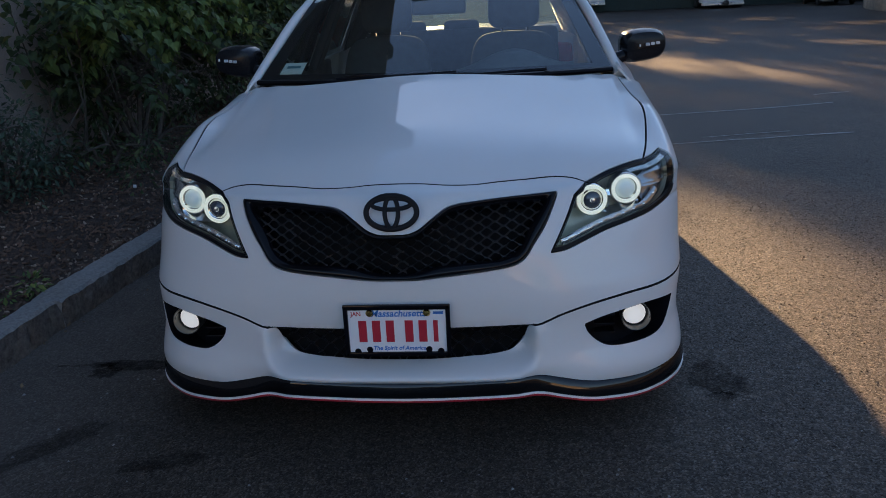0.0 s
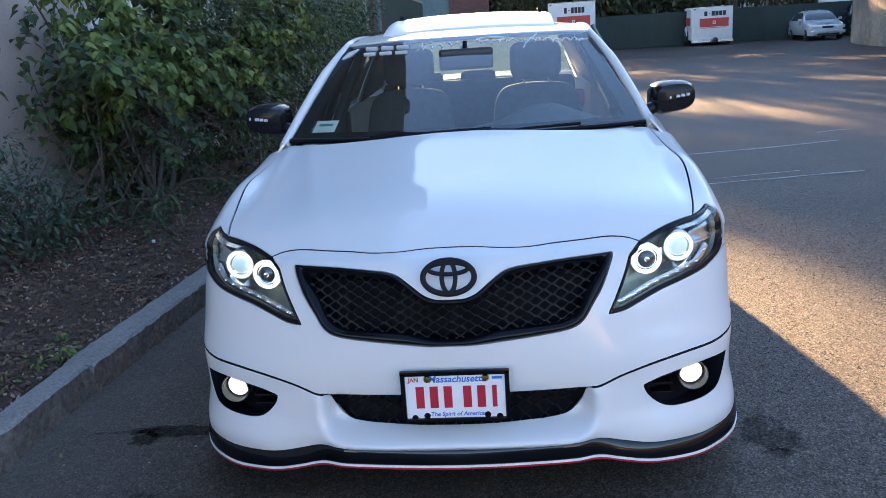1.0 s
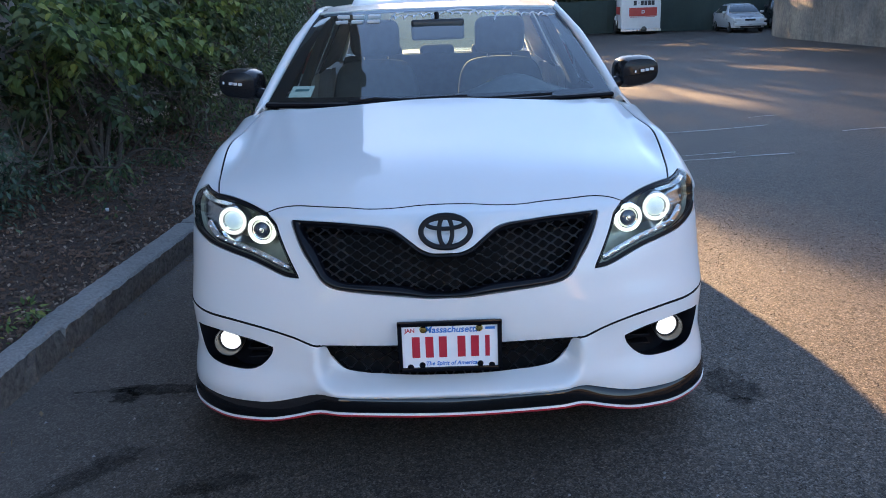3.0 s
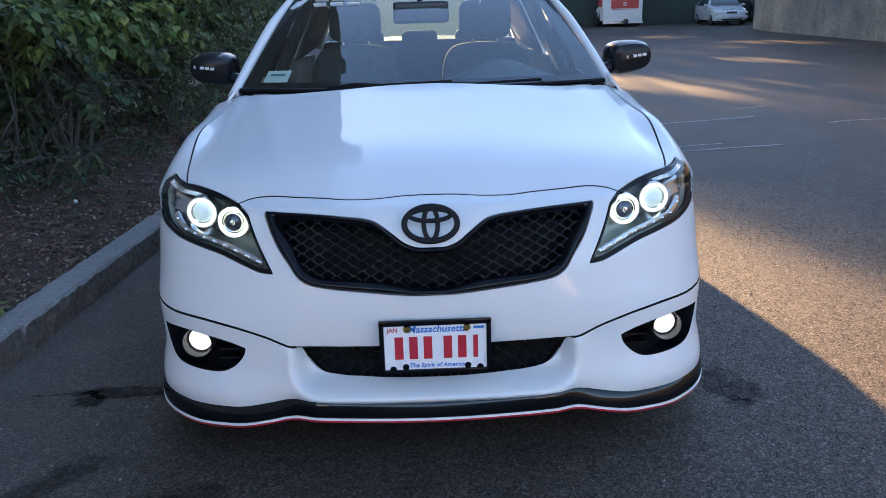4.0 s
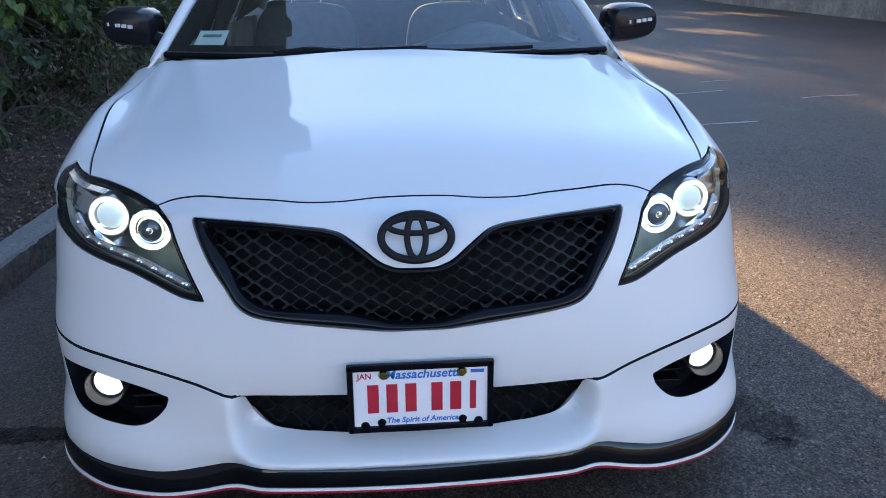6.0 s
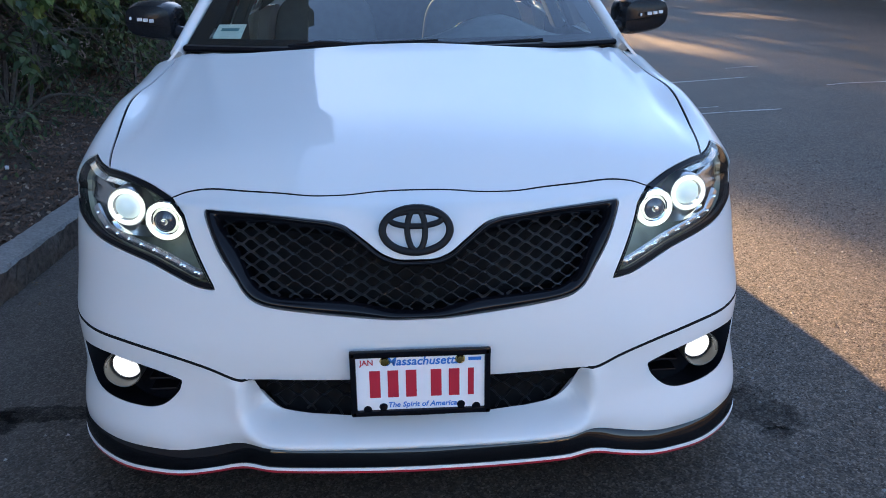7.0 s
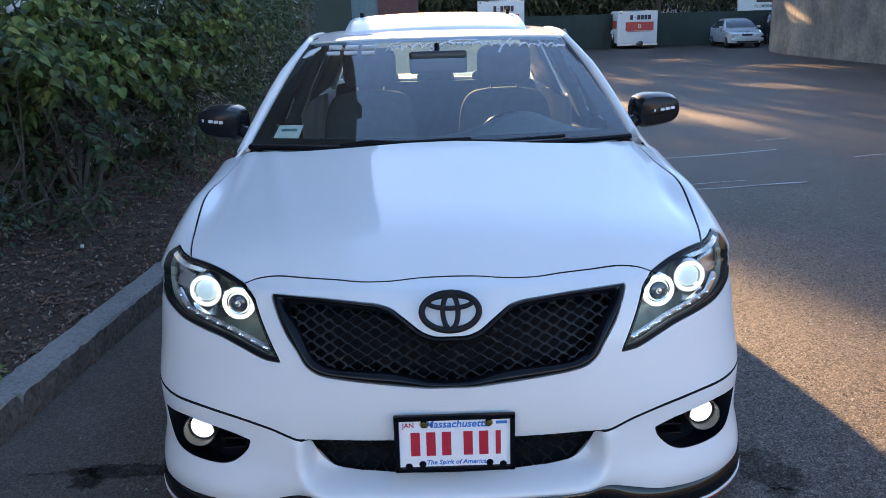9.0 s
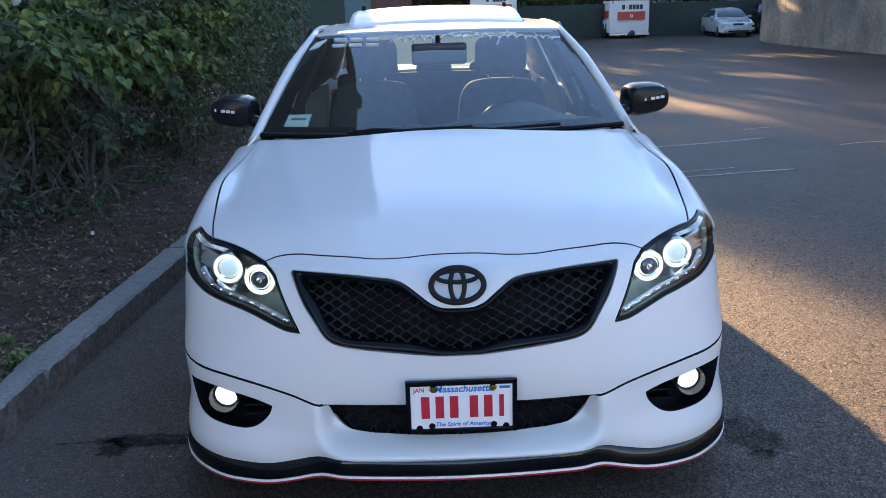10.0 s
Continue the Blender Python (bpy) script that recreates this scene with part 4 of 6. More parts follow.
P, F = grid_patch(tail, 41, 17, .012)
rear = put("rear_bumper", P, [f[::-1] for f in F], PAINT, car, smooth=True)
for side in (1, -1):
    part("tail_light", boxed((side * .66, 4.60, .84), (.34, .10, .15), .03, pose(0, 0, 0, 0, 0, -side * 24)), RED_TRIM, car, smooth=True)


def side_x(y, z):
    x = .920 - .9 * np.clip(z - .75, 0, 1) ** 2 - .5 * np.clip(.5 - z, 0, 1) ** 2 - .010 * bell(z, .60, .05)
    return x - .05 * np.clip((y - 3.5) / .9, 0, 1) ** 2


WHEELS = (.965, 3.741)


def side_panel(name, outline, side, material=PAINT):
    """A body panel of the flank, drawn in (y, z)."""
    o = np.array(outline, float)
    gy, gz = np.meshgrid(np.arange(.5, 4.6, .07), np.arange(.2, 1.05, .06), indexing="ij")
    q = np.stack([gy, gz], -1).reshape(-1, 2)
    q = q[inside(o, q)]
    q = np.array([p for p in q if np.min(np.sum((o - p) ** 2, 1)) > .02 ** 2]).reshape(-1, 2)
    pts = np.concatenate([o, q])
    r = delaunay_2d_cdt([Vector(p) for p in pts], [(i, (i + 1) % len(o)) for i in range(len(o))], [], 0, 1e-6)
    P2 = np.array([(v.x, v.y) for v in r[0]])
    tri = [f for f in r[2] if len(f) == 3 and inside(o, P2[list(f)].mean(0))]
    V = np.stack([side * side_x(P2[:, 0], P2[:, 1]), P2[:, 0], P2[:, 1]], 1)
    fs = [f if np.cross(V[f[1]] - V[f[0]], V[f[2]] - V[f[0]])[0] * side > 0 else f[::-1] for f in tri]
    b, m = len(V), len(o)
    a = np.stack([side * side_x(o[:, 0], o[:, 1]), o[:, 0], o[:, 1]], 1)
    fs += [(b + i, b + (i + 1) % m, b + m + (i + 1) % m, b + m + i) for i in range(m)]
    return put(name, np.concatenate([V, a, a - (side * .03, 0, 0)]), fs, material, car, smooth=True)


def arch(cy, a0, a1, r=.365, n=17):
    return [(cy + r * math.cos(radians(a)), .33 + r * math.sin(radians(a))) for a in np.linspace(a0, a1, n)]


ends = [skin(1.0, v) for v in np.linspace(TOP, 7.45, 24)]
FLANK = [(p[1], p[2]) for p in ends[:-8]] + arch(WHEELS[0], 118, 0) + [(1.335, .21), (1.43, .21), (1.43, .80)]
belt = [(1.45, .935), (1.9, .965), (2.4, .975), (3.2, .985), (3.75, 1.0)]
DOOR = [(1.435, .24), (2.46, .24), (2.46, .976)] + belt[2::-1]
DOOR_BACK = [(2.466, .24), (3.30, .24), (3.42, .45), (3.47, .62), (3.60, .995)] + [(3.2, .985), (2.466, .977)]
QUARTER = [(3.306, .21), (3.376, .33)] + arch(WHEELS[1], 178, 2) + [(4.106, .30), (4.30, .30), (4.30, .98), (3.75, 1.0), (3.606, .995), (3.476, .62), (3.426, .45)]
for side in (1, -1):
    side_panel("fender_flank", FLANK, side)
    d = side_panel("door", DOOR, side)
    part("door_handle", boxed((side * .925, 2.25, .80), (.03, .19, .03), .012), PAINT, d)
    d = side_panel("door", DOOR_BACK, side)
    part("door_handle", boxed((side * .925, 3.28, .82), (.03, .19, .03), .012), PAINT, d)
    side_panel("rear_quarter", QUARTER, side)
    part("side_skirt", boxed((side * .885, 2.35, .205), (.07, 2.05, .09), .02), PAINT, car)

    def window(y0b, y1b, y0t, y1t):
        def g(u, v):
            y = (y0b + (y1b - y0b) * u) * (1 - v) + (y0t + (y1t - y0t) * u) * v
            zb, zt = .965 + .02 * (y - 1.5) / 2, roof_e(np.clip(y, 2.05, 3.5)) - .012
            zt = np.where(y < 2.05, 1.0 + (y - 1.45) * .63, zt)
            xb, xt = .868, roof_w(y) + .03
            return np.stack([side * (xb + (xt - xb) * v + .012 * np.sin(np.pi * v)), y, zb + (zt - zb) * v], -1)
        return g
    for w in ((1.50, 2.42, 2.12, 2.44), (2.54, 3.56, 2.54, 3.28)):
        P, F = grid_patch(window(*w), 13, 7)
        put("side_window", P, F, SIDE_PANE, car, smooth=True)
    part("b_pillar", tube([(side * .865, 2.47, .97), (side * .77, 2.48, 1.20), (side * .652, 2.49, 1.41)], .035, 8), GLOSS_BLACK, car)
    # quarter of the roof behind the rear door
    P, F = grid_patch(lambda u, v: np.stack([side * ((.863 - .11 * u) * (1 - v) + (.63 - .045 * u) * v), (3.60 + .48 * u) * (1 - v) + (3.30 + .18 * u) * v, (.99 + .08 * u) * (1 - v) + (1.40 - .03 * u) * v], -1), 9, 9, .01)
    put("c_pillar", P, F, PAINT, car, smooth=True)
    P, F = grid_patch(lambda u, v: np.stack([side * ((.835 - .11 * u) * (1 - v) + (.60 - .045 * u) * v), (3.58 + .48 * u) * (1 - v) + (3.28 + .18 * u) * v, (.985 + .08 * u) * (1 - v) + (1.385 - .03 * u) * v], -1), 9, 9, .008)
    put("c_pillar_trim", P, F, TRIM_DARK, car, smooth=True)
    part("rail_trim", tube(smooth_path([(side * .585, 2.10, 1.372), (side * .598, 2.4, 1.392), (side * .600, 2.8, 1.398), (side * .588, 3.2, 1.378), (side * .570, 3.44, 1.352)], 4), .026, 8), TRIM_DARK, car, smooth=True)
    # shoulder between the windscreen foot and the fender
    P, F = grid_patch(lambda u, v: np.stack([side * (.80 + .085 * v), 1.36 + .30 * u - .02 * v, 1.018 + .06 * u * (1 - v) - (.10 - .05 * u) * v], -1), 6, 5, .01)
    put("cowl_corner", P, F, PAINT, car, smooth=True)
floor_pan = part("floor_pan", boxed((0, 2.4, .22), (1.62, 3.9, .06), .01), LINER, car)
part("firewall", boxed((0, 1.32, .60), (1.6, .05, .74)), LINER, car)
for cy in WHEELS:
    part("wheel_well", boxed((0, cy, .45), (1.30, .78, .44), .05), LINER, car)

# wipers and cowl
part("cowl_panel", tube([(x, 1.235 + .165 * (x / .79) ** 2, 1.010) for x in np.linspace(-.78, .78, 25)], .021, 8, flat=.6), SATIN_BLACK, car)
for pts in (([(-.02, 1.234, 1.018), (.22, 1.255, 1.022), (.50, 1.325, 1.026)]), ([(-.40, 1.275, 1.022), (-.16, 1.255, 1.028), (.12, 1.265, 1.034)])):
    w = part("wiper", tube(smooth_path(pts, 6), .0085, 6, up=(0, -.5, .86)), SATIN_BLACK, car)
    part("wiper_arm", tube([pts[0], Vector(pts[0]) * .5 + Vector(pts[1]) * .5 + Vector((0, -.005, .012)), pts[1]], .006, 6), SATIN_BLACK, w)
part("wiper_pivot", lathe([(0, .02), (.014, .018), (.018, 0)], pose(.50, 1.30, 1.004), 12), SATIN_BLACK, car)

# tilted roof panel, crowned like the roof
def sunroof_panel(u, v):
    s = 2 * u - 1
    e = np.clip(np.minimum(v, 1 - v) / .10, 0, 1)
    y = 2.23 + .58 * v
    return np.stack([.460 * s * (1 - .03 * (1 - e) ** 2), y, roof_c(2.23) + .004 + .088 * v + .012 * np.sin(np.pi * v) - .020 * np.abs(s) ** 2.2 - .010 * (1 - e) ** 2 - .008 * np.clip((np.abs(s) - .94) / .06, 0, 1) ** 2], -1)


# the sun's glare on the dark glass is painted in as white
P, F = grid_patch(sunroof_panel, 41, 25, .014)
sr = put("sunroof", P, F, plain("glare_white_glass", (.80, .81, .82), .45, 0, .02, 3, coat=.2), car, "tilted sunroof panel, whitened for the glare on its glass", True)
for side in (1, -1):
    part("tilt_arm", boxed((side * .40, 2.74, 1.492), (.02, .03, .085)), LINER, sr)

# mirrors
for side in (1, -1):
    m = new("door_mirror")
    m.parent = car
    tagged(m, "glossy dark mirror cap with a small silver mark")
    bm = bmesh.new()
    ring = []
    for k, (yy, sx, sz) in enumerate(((-.092, .054, .036), (-.084, .084, .058), (-.05, .097, .069), (0, .101, .072), (.045, .100, .071))):
        r = []
        for a in np.linspace(0, 2 * math.pi, 28, endpoint=False):
            ca, sa = math.cos(a), math.sin(a)
            ex = 2 / 3.4
            x = sx * math.copysign(abs(ca) ** ex, ca)
            z = sz * math.copysign(abs(sa) ** ex, sa)
            z += .018 * (x / .12) * (1 if z < 0 else .1) + (-.010 if z > 0 else 0) * (x / .12) ** 2
            r.append(bm.verts.new((side * (.955 + x - .004 * k), 1.640 + yy + .10 * (x + .1), 1.090 + z)))
        ring.append(r)
    for a, b in zip(ring, ring[1:]):
        for k in range(28):
            bm.faces.new((a[k], a[(k + 1) % 28], b[(k + 1) % 28], b[k]))
    bm.faces.new(ring[0])
    bm.faces.new(ring[-1])
    part("mirror_cap", bm, CARBON, m, smooth=True)
    part("mirror_glass", boxed((side * .945, 1.690, 1.086), (.185, .004, .11), .002), CHROME, m)
    part("mirror_foot", tube([(side * .80, 1.60, 1.02), (side * .85, 1.60, 1.045), (side * .90, 1.62, 1.06)], [.035, .028, .03], 10), CARBON, m, smooth=True)
    part("mirror_seam", tube([(side * (.87 + .165 * k), 1.556 + .018 * k - .012 * math.sin(k * 3.14), 1.068 + .022 * k) for k in np.linspace(0, 1, 9)], .0025, 5), LINER, m)
    for k, (dx, w) in enumerate(((-.044, .006), (-.010, .017), (.012, .016), (.034, .016))):
        part("mirror_mark", boxed((side * .965 + dx * 1.0, 1.545 + .10 * (side * dx), 1.098 + side * dx * .12), (w, .008, .012), .001, pose(0, 0, 0, 0, 0, side * 6)), DECAL, m)

# wheels
for cy in WHEELS:
    for side in (1, -1):
        w = new("wheel")
        w.parent = car
        turn = Matrix.Translation((side * .80, cy, .325)) @ pose(0, 0, 0, 0, 90 * side)
        part("tyre", lathe([(.215, -.10), (.30, -.107), (.325, -.08), (.329, 0), (.325, .08), (.30, .107), (.215, .10)], turn, 40), RUBBER, w, smooth=True)
        rim = part("rim", lathe([(.218, .095), (.212, .10), (.205, .07), (.20, -.08)], turn, 40), STEEL, w, smooth=True)
        for k in range(5):
            part("spoke", add_box(bmesh.new(), turn @ pose(0, 0, .075, 0, 0, 72 * k) @ Vector((0, .11, 0)), (.02, .19, .035), .005, turn.to_3x3().to_4x4() @ pose(0, 0, 0, 0, 0, 72 * k) @ pose(0, 0, 0, 0, 90)), STEEL, rim)
        part("hub", lathe([(0, .09), (.03, .088), (.04, .06)], turn, 16), STEEL, rim, smooth=True)

# ---- cabin
def seat(x, y, wide):
    s = new("front_seat")
    s.parent = car
    tagged(s, "dark front seat with headrest")
    part("cushion", boxed((x, y - .18, .48), (.50, .52, .18), .06), CLOTH, s, smooth=True)
    bm = bmesh.new()
    rings = []
    for z, hw, d, yy in smooth_path([(.50, .25, .10, 0), (.65, .26, .11, .03), (.85, .255, .10, .08), (1.0, .240, .085, .125), (1.075, .215, .075, .145), (1.115, .17, .055, .155), (1.130, .09, .03, .16)], 4):
        r = [bm.verts.new((x + hw * math.copysign(abs(math.cos(a)) ** .6, math.cos(a)), y + yy + d * math.copysign(abs(math.sin(a)) ** .7, math.sin(a)) + .03 * abs(math.cos(a)) * -1, z)) for a in np.linspace(0, 2 * math.pi, 24, endpoint=False)]
        rings.append(r)
    for a, b in zip(rings, rings[1:]):
        for k in range(24):
            bm.faces.new((a[k], a[(k + 1) % 24], b[(k + 1) % 24], b[k]))
    bm.faces.new(rings[0])
    bm.faces.new(rings[-1])
    part("backrest", bm, CLOTH, s, smooth=True)
    part("headrest", boxed((x, y + .16, 1.250), (.285, .14, .205), .068, seg=6), CLOTH, s, smooth=True)
    for dx in (-.07, .07):
        part("headrest_post", tube([(x + dx, y + .155, 1.10), (x + dx, y + .16, 1.18)], .007, 8), CHROME, s, smooth=True)
    return s


seat(.36, 2.36, .5)
seat(-.36, 2.40, .5)
rs = part("rear_seat", boxed((0, 3.42, .80), (1.30, .16, .62), .05, pose(0, 0, 0, -16)), CLOTH, car, smooth=True)
for x in (-.36, 0, .36):
    part("rear_headrest", boxed((x, 3.52, 1.100), (.24, .10, .13), .045, seg=4), CLOTH, rs, smooth=True)
part("parcel_shelf", boxed((0, 3.72, 1.02), (1.2, .50, .02), .005), LINER, car)


def dash_top(u, v):
    x = (2 * u - 1) * .74
    y = 1.30 + .10 * (x / .74) ** 2 + .50 * v
    z = .985 + .010 * v - .10 * np.clip(v - .75, 0, 1) * 2 + .105 * bell(x, .36, .20) * bell(v, .62, .26)
    return np.stack([x, y, z], -1)


P, F = grid_patch(dash_top, 41, 15, .10)
dash = put("dashboard", P, F, DASH, car, smooth=True)
part("dash_front", boxed((0, 1.74, .75), (1.44, .16, .34), .05), DASH, dash, smooth=True)
wheel_m = Matrix.Translation((.36, 1.92, .875)) @ pose(0, 0, 0, 66)
st = part("steering_wheel", lathe([(.185 + .016 * math.cos(a), .016 * math.sin(a)) for a in np.linspace(0, 2 * math.pi, 11)], wheel_m, 36), GLOSS_BLACK, car, smooth=True)
part("wheel_boss", lathe([(0, .02), (.05, .018), (.07, -.02)], wheel_m, 20), DASH, st, smooth=True)
for a in (0, 180, 270):
    part("wheel_spoke", add_box(bmesh.new(), wheel_m @ pose(0, 0, 0, 0, 0, a) @ Vector((.11, 0, 0)), (.14, .04, .015), .005, wheel_m.to_3x3().to_4x4() @ pose(0, 0, 0, 0, 0, a)), DASH, st)
rv = part("rear_view_mirror", boxed((.004, 1.83, 1.306), (.262, .035, .100), .017, seg=3), TRIM_BLACK, car, smooth=True)
part("mirror_stalk", tube([(0, 1.83, 1.33), (0, 1.86, 1.385)], .012, 8), GLOSS_BLACK, rv)
for side in (1, -1):
    part("pillar_trim", tube(smooth_path([(side * .765, 1.44, 1.0), (side * .70, 1.70, 1.16), (side * .595, 2.07, 1.375), (side * .60, 2.6, 1.405)], 4), .022, 8), TRIM_DARK, car, smooth=True)
    part("b_pillar_trim", boxed((side * .70, 2.52, 1.17), (.05, .15, .46), .02, pose(0, 0, 0, 0, -side * 25)), TRIM_DARK, car)
    part("door_trim", boxed((side * .855, 2.3, .80), (.04, 1.7, .34), .015), TRIM_DARK, car)
part("headliner", boxed((0, 2.75, 1.395), (1.12, 1.25, .012), .004), plain("headliner", (.14, .14, .14), .9), car)


# ---------------------------------------------------------------- ground
def sheet(name, x0, x1, y0, y1, nx, ny, fz_, material, label, category):
    xs, ys = np.linspace(x0, x1, nx), np.linspace(y0, y1, ny)
    V = [(x, y, fz_(x, y)) for x in xs for y in ys]
    F = [(i * ny + j, (i + 1) * ny + j, (i + 1) * ny + j + 1, i * ny + j + 1) for i in range(nx - 1) for j in range(ny - 1)]
    ob = put(name, V, F, material, None, label, True)
    return tagged(ob, "", category, "", "structure")


sheet("ground", -300, 300, -300, 300, 3, 3, lambda x, y: 0.0, ASPHALT, "worn grey asphalt of the yard", "ground")
rng = random.Random(5)


def blot(cx, cy, rx, ry, turn, seed, material, label, ragged=.45, z=.003, n=150):
    """A thin soaked patch with a ragged outline."""
    V = [(cx, cy, z)]
    c, s = math.cos(turn), math.sin(turn)
    for a in np.linspace(0, 2 * math.pi, n, endpoint=False):
        q = (math.cos(a), math.sin(a), seed)
        k = 1 + ragged * (noise.noise(Vector(q) * 1.3) * 1.4 + .7 * noise.noise(Vector(q) * 3.7) + .35 * noise.noise(Vector(q) * 9))
        x, y = rx * k * q[0], ry * k * q[1]
        V.append((cx + c * x - s * y, cy + s * x + c * y, z))
    ob = put("oil_stain", V, [(0, i + 1, (i + 1) % n + 1) for i in range(n)], material, None, label)
    return tagged(ob, "", "stain", "stains on the asphalt", "structure")


STAINS = ((1.08, 3.51, .100, .115, .25, .45, FAINT_STAIN), (1.05, 3.38, .05, .03, .4, .6, FAINT_STAIN), (-1.14, 3.655, .165, .045, .02, .42, STAIN), (-1.31, 3.655, .070, .020, .02, .5, STAIN), (-1.245, 3.585, .050, .042, .5, .6, STAIN),
          (-1.46, 3.642, .022, .008, .1, .5, STAIN), (-.74, 2.95, .13, .05, .3, .45, FAINT_STAIN), (-1.15, 3.05, .22, .06, .9, .45, FAINT_STAIN))
for k, (cx, cy, rx, ry, turn, ragged, oil) in enumerate(STAINS):
    blot(cx, cy, rx, ry, turn, 3.7 * k, oil, "dark oil stain soaked into the asphalt", ragged, .002 + .0007 * k)


def line(name, pts, wide, label):
    """A worn painted line or sealed crack, slightly wavering."""
    p = smooth_path(pts, 14)
    V, F = [], []
    for i, (x, y) in enumerate(p):
        w = wide * (.55 + .75 * abs(noise.noise((x * 2.1, y * 2.1, 3)))) * .5
        dy = .02 * noise.noise((x * 1.3, y, 9))
        V += [(x, y + dy - w, .004), (x, y + dy + w, .004)]
    F = [(2 * i, 2 * i + 2, 2 * i + 3, 2 * i + 1) for i in range(len(p) - 1)]
    return tagged(put(name, V, F, LINE_PAINT, None, label), "", "line", "worn lines on the yard", "structure")


line("painted_line", [(1.2, 9.45), (2.44, 9.70), (3.1, 9.86), (3.75, 10.07)], .060, "thin worn white line across the asphalt")
line("painted_line", [(1.2, 7.85), (2.16, 8.07), (2.5, 8.11), (2.9, 8.20), (3.3, 8.27)], .042, "thin worn white line across the asphalt")
line("painted_line", [(2.0, 8.24), (2.4, 8.34), (2.8, 8.42)], .03, "thin worn white line across the asphalt")
line("painted_line", [(3.75, 10.7), (3.95, 10.8), (4.2, 10.86)], .04, "thin worn white line across the asphalt")
line("painted_line", [(4.3, 9.45), (4.6, 9.55), (5.0, 9.58)], .045, "thin worn white line across the asphalt")

# loose grit on the yard
V, F = [], []
for _ in range(900):
    x, y = rng.uniform(-1.5, 4.0), rng.uniform(1.8, 8.0)
    if abs(x) < .95 and y > 3.0:
        continue
    r = rng.uniform(.003, .008)
    b = len(V)
    V += [(x + r * math.cos(a), y + r * math.sin(a), .0) for a in (0, 2.1, 4.2)] + [(x + r * .2, y, r * .9)]
    F += [(b, b + 1, b + 3), (b + 1, b + 2, b + 3), (b + 2, b, b + 3)]
tagged(put("loose_grit", V, F, GRANITE, None, "small loose stones on the asphalt"), "", "grit", "", "stuff")

# coarse stones that stand out of the worn surface
V, F = [], []
for _ in range(16000):
    x, y = rng.uniform(.95, 3.4), 1.7 + 5.6 * rng.random() ** 1.4
    r = rng.uniform(.003, .0075)
    h, q = r * rng.uniform(.35, .7), rng.uniform(0, 6.28)
    b = len(V)
    V += [(x + r * math.cos(q + a), y + r * math.sin(q + a), -.001) for a in (0, 1.5, 3.2, 4.6)] + [(x + r * .3 * math.cos(q), y + r * .3 * math.sin(q), h)]
    F += [(b, b + 1, b + 4), (b + 1, b + 2, b + 4), (b + 2, b + 3, b + 4), (b + 3, b, b + 4)]
tagged(put("coarse_aggregate", V, F, ASPHALT, None, "coarse stones standing out of the asphalt"), "", "aggregate", "", "stuff")

LEAF_SHAPE = [(0, 0, 0), (.32, .18, .03), (.42, .45, .05), (.26, .78, .02), (0, 1.05, -.04), (-.26, .78, .02), (-.42, .45, .05), (-.32, .18, .03), (0, .5, -.02)]
LEAF_FACES = [(0, 1, 8), (1, 2, 8), (2, 3, 8), (3, 4, 8), (4, 5, 8), (5, 6, 8), (6, 7, 8), (7, 0, 8)]
SMALL_SHAPE = [(0, 0, 0), (.22, .4, .03), (0, 1, -.03), (-.22, .4, .03)]
SMALL_FACES = [(0, 1, 2), (0, 2, 3)]


def leaves(places, size, shape, faces, r, droop=.5, spread=.4):
    """Vertices and faces of many leaves at places (point, outward way)."""
    V, F = [], []
    sh = np.array(shape)
    for p, way in places:
        s = size * r.uniform(.6, 1.25)
        d = Vector(way) + Vector((r.uniform(-1, 1), r.uniform(-1, 1), r.uniform(-1, 1))) * spread + Vector((0, 0, -droop))
        d = d.normalized()
        side_ = d.cross(Vector((r.uniform(-.6, .6), r.uniform(-.6, .6), 1))).normalized()
        up_ = side_.cross(d)
        M = np.array([side_, d, up_])
        b = len(V)
        V += list(np.array(p) + (sh * s) @ M)
        F += [tuple(b + i for i in f) for f in faces]
    return V, F


# ---------------------------------------------------------------- kerb and bed
kerb = thing("kerb", (0, 0, 0), "weathered granite kerb along the planting bed", "kerb", "", "structure")
KERB = [(-1.72, -7.05), (-1.72, -5.2), (-1.72, -3.35), (-1.72, -1.5), (-1.72, .35), (-1.70, 2.20), (-1.668, 4.055), (-1.545, 5.85), (-1.40, 7.65), (-1.25, 9.45), (-1.10, 11.25), (-.95, 13.05), (-.80, 14.85)]


def kerb_x(y):
    return float(np.interp(y, [p[1] for p in KERB], [p[0] for p in KERB]))


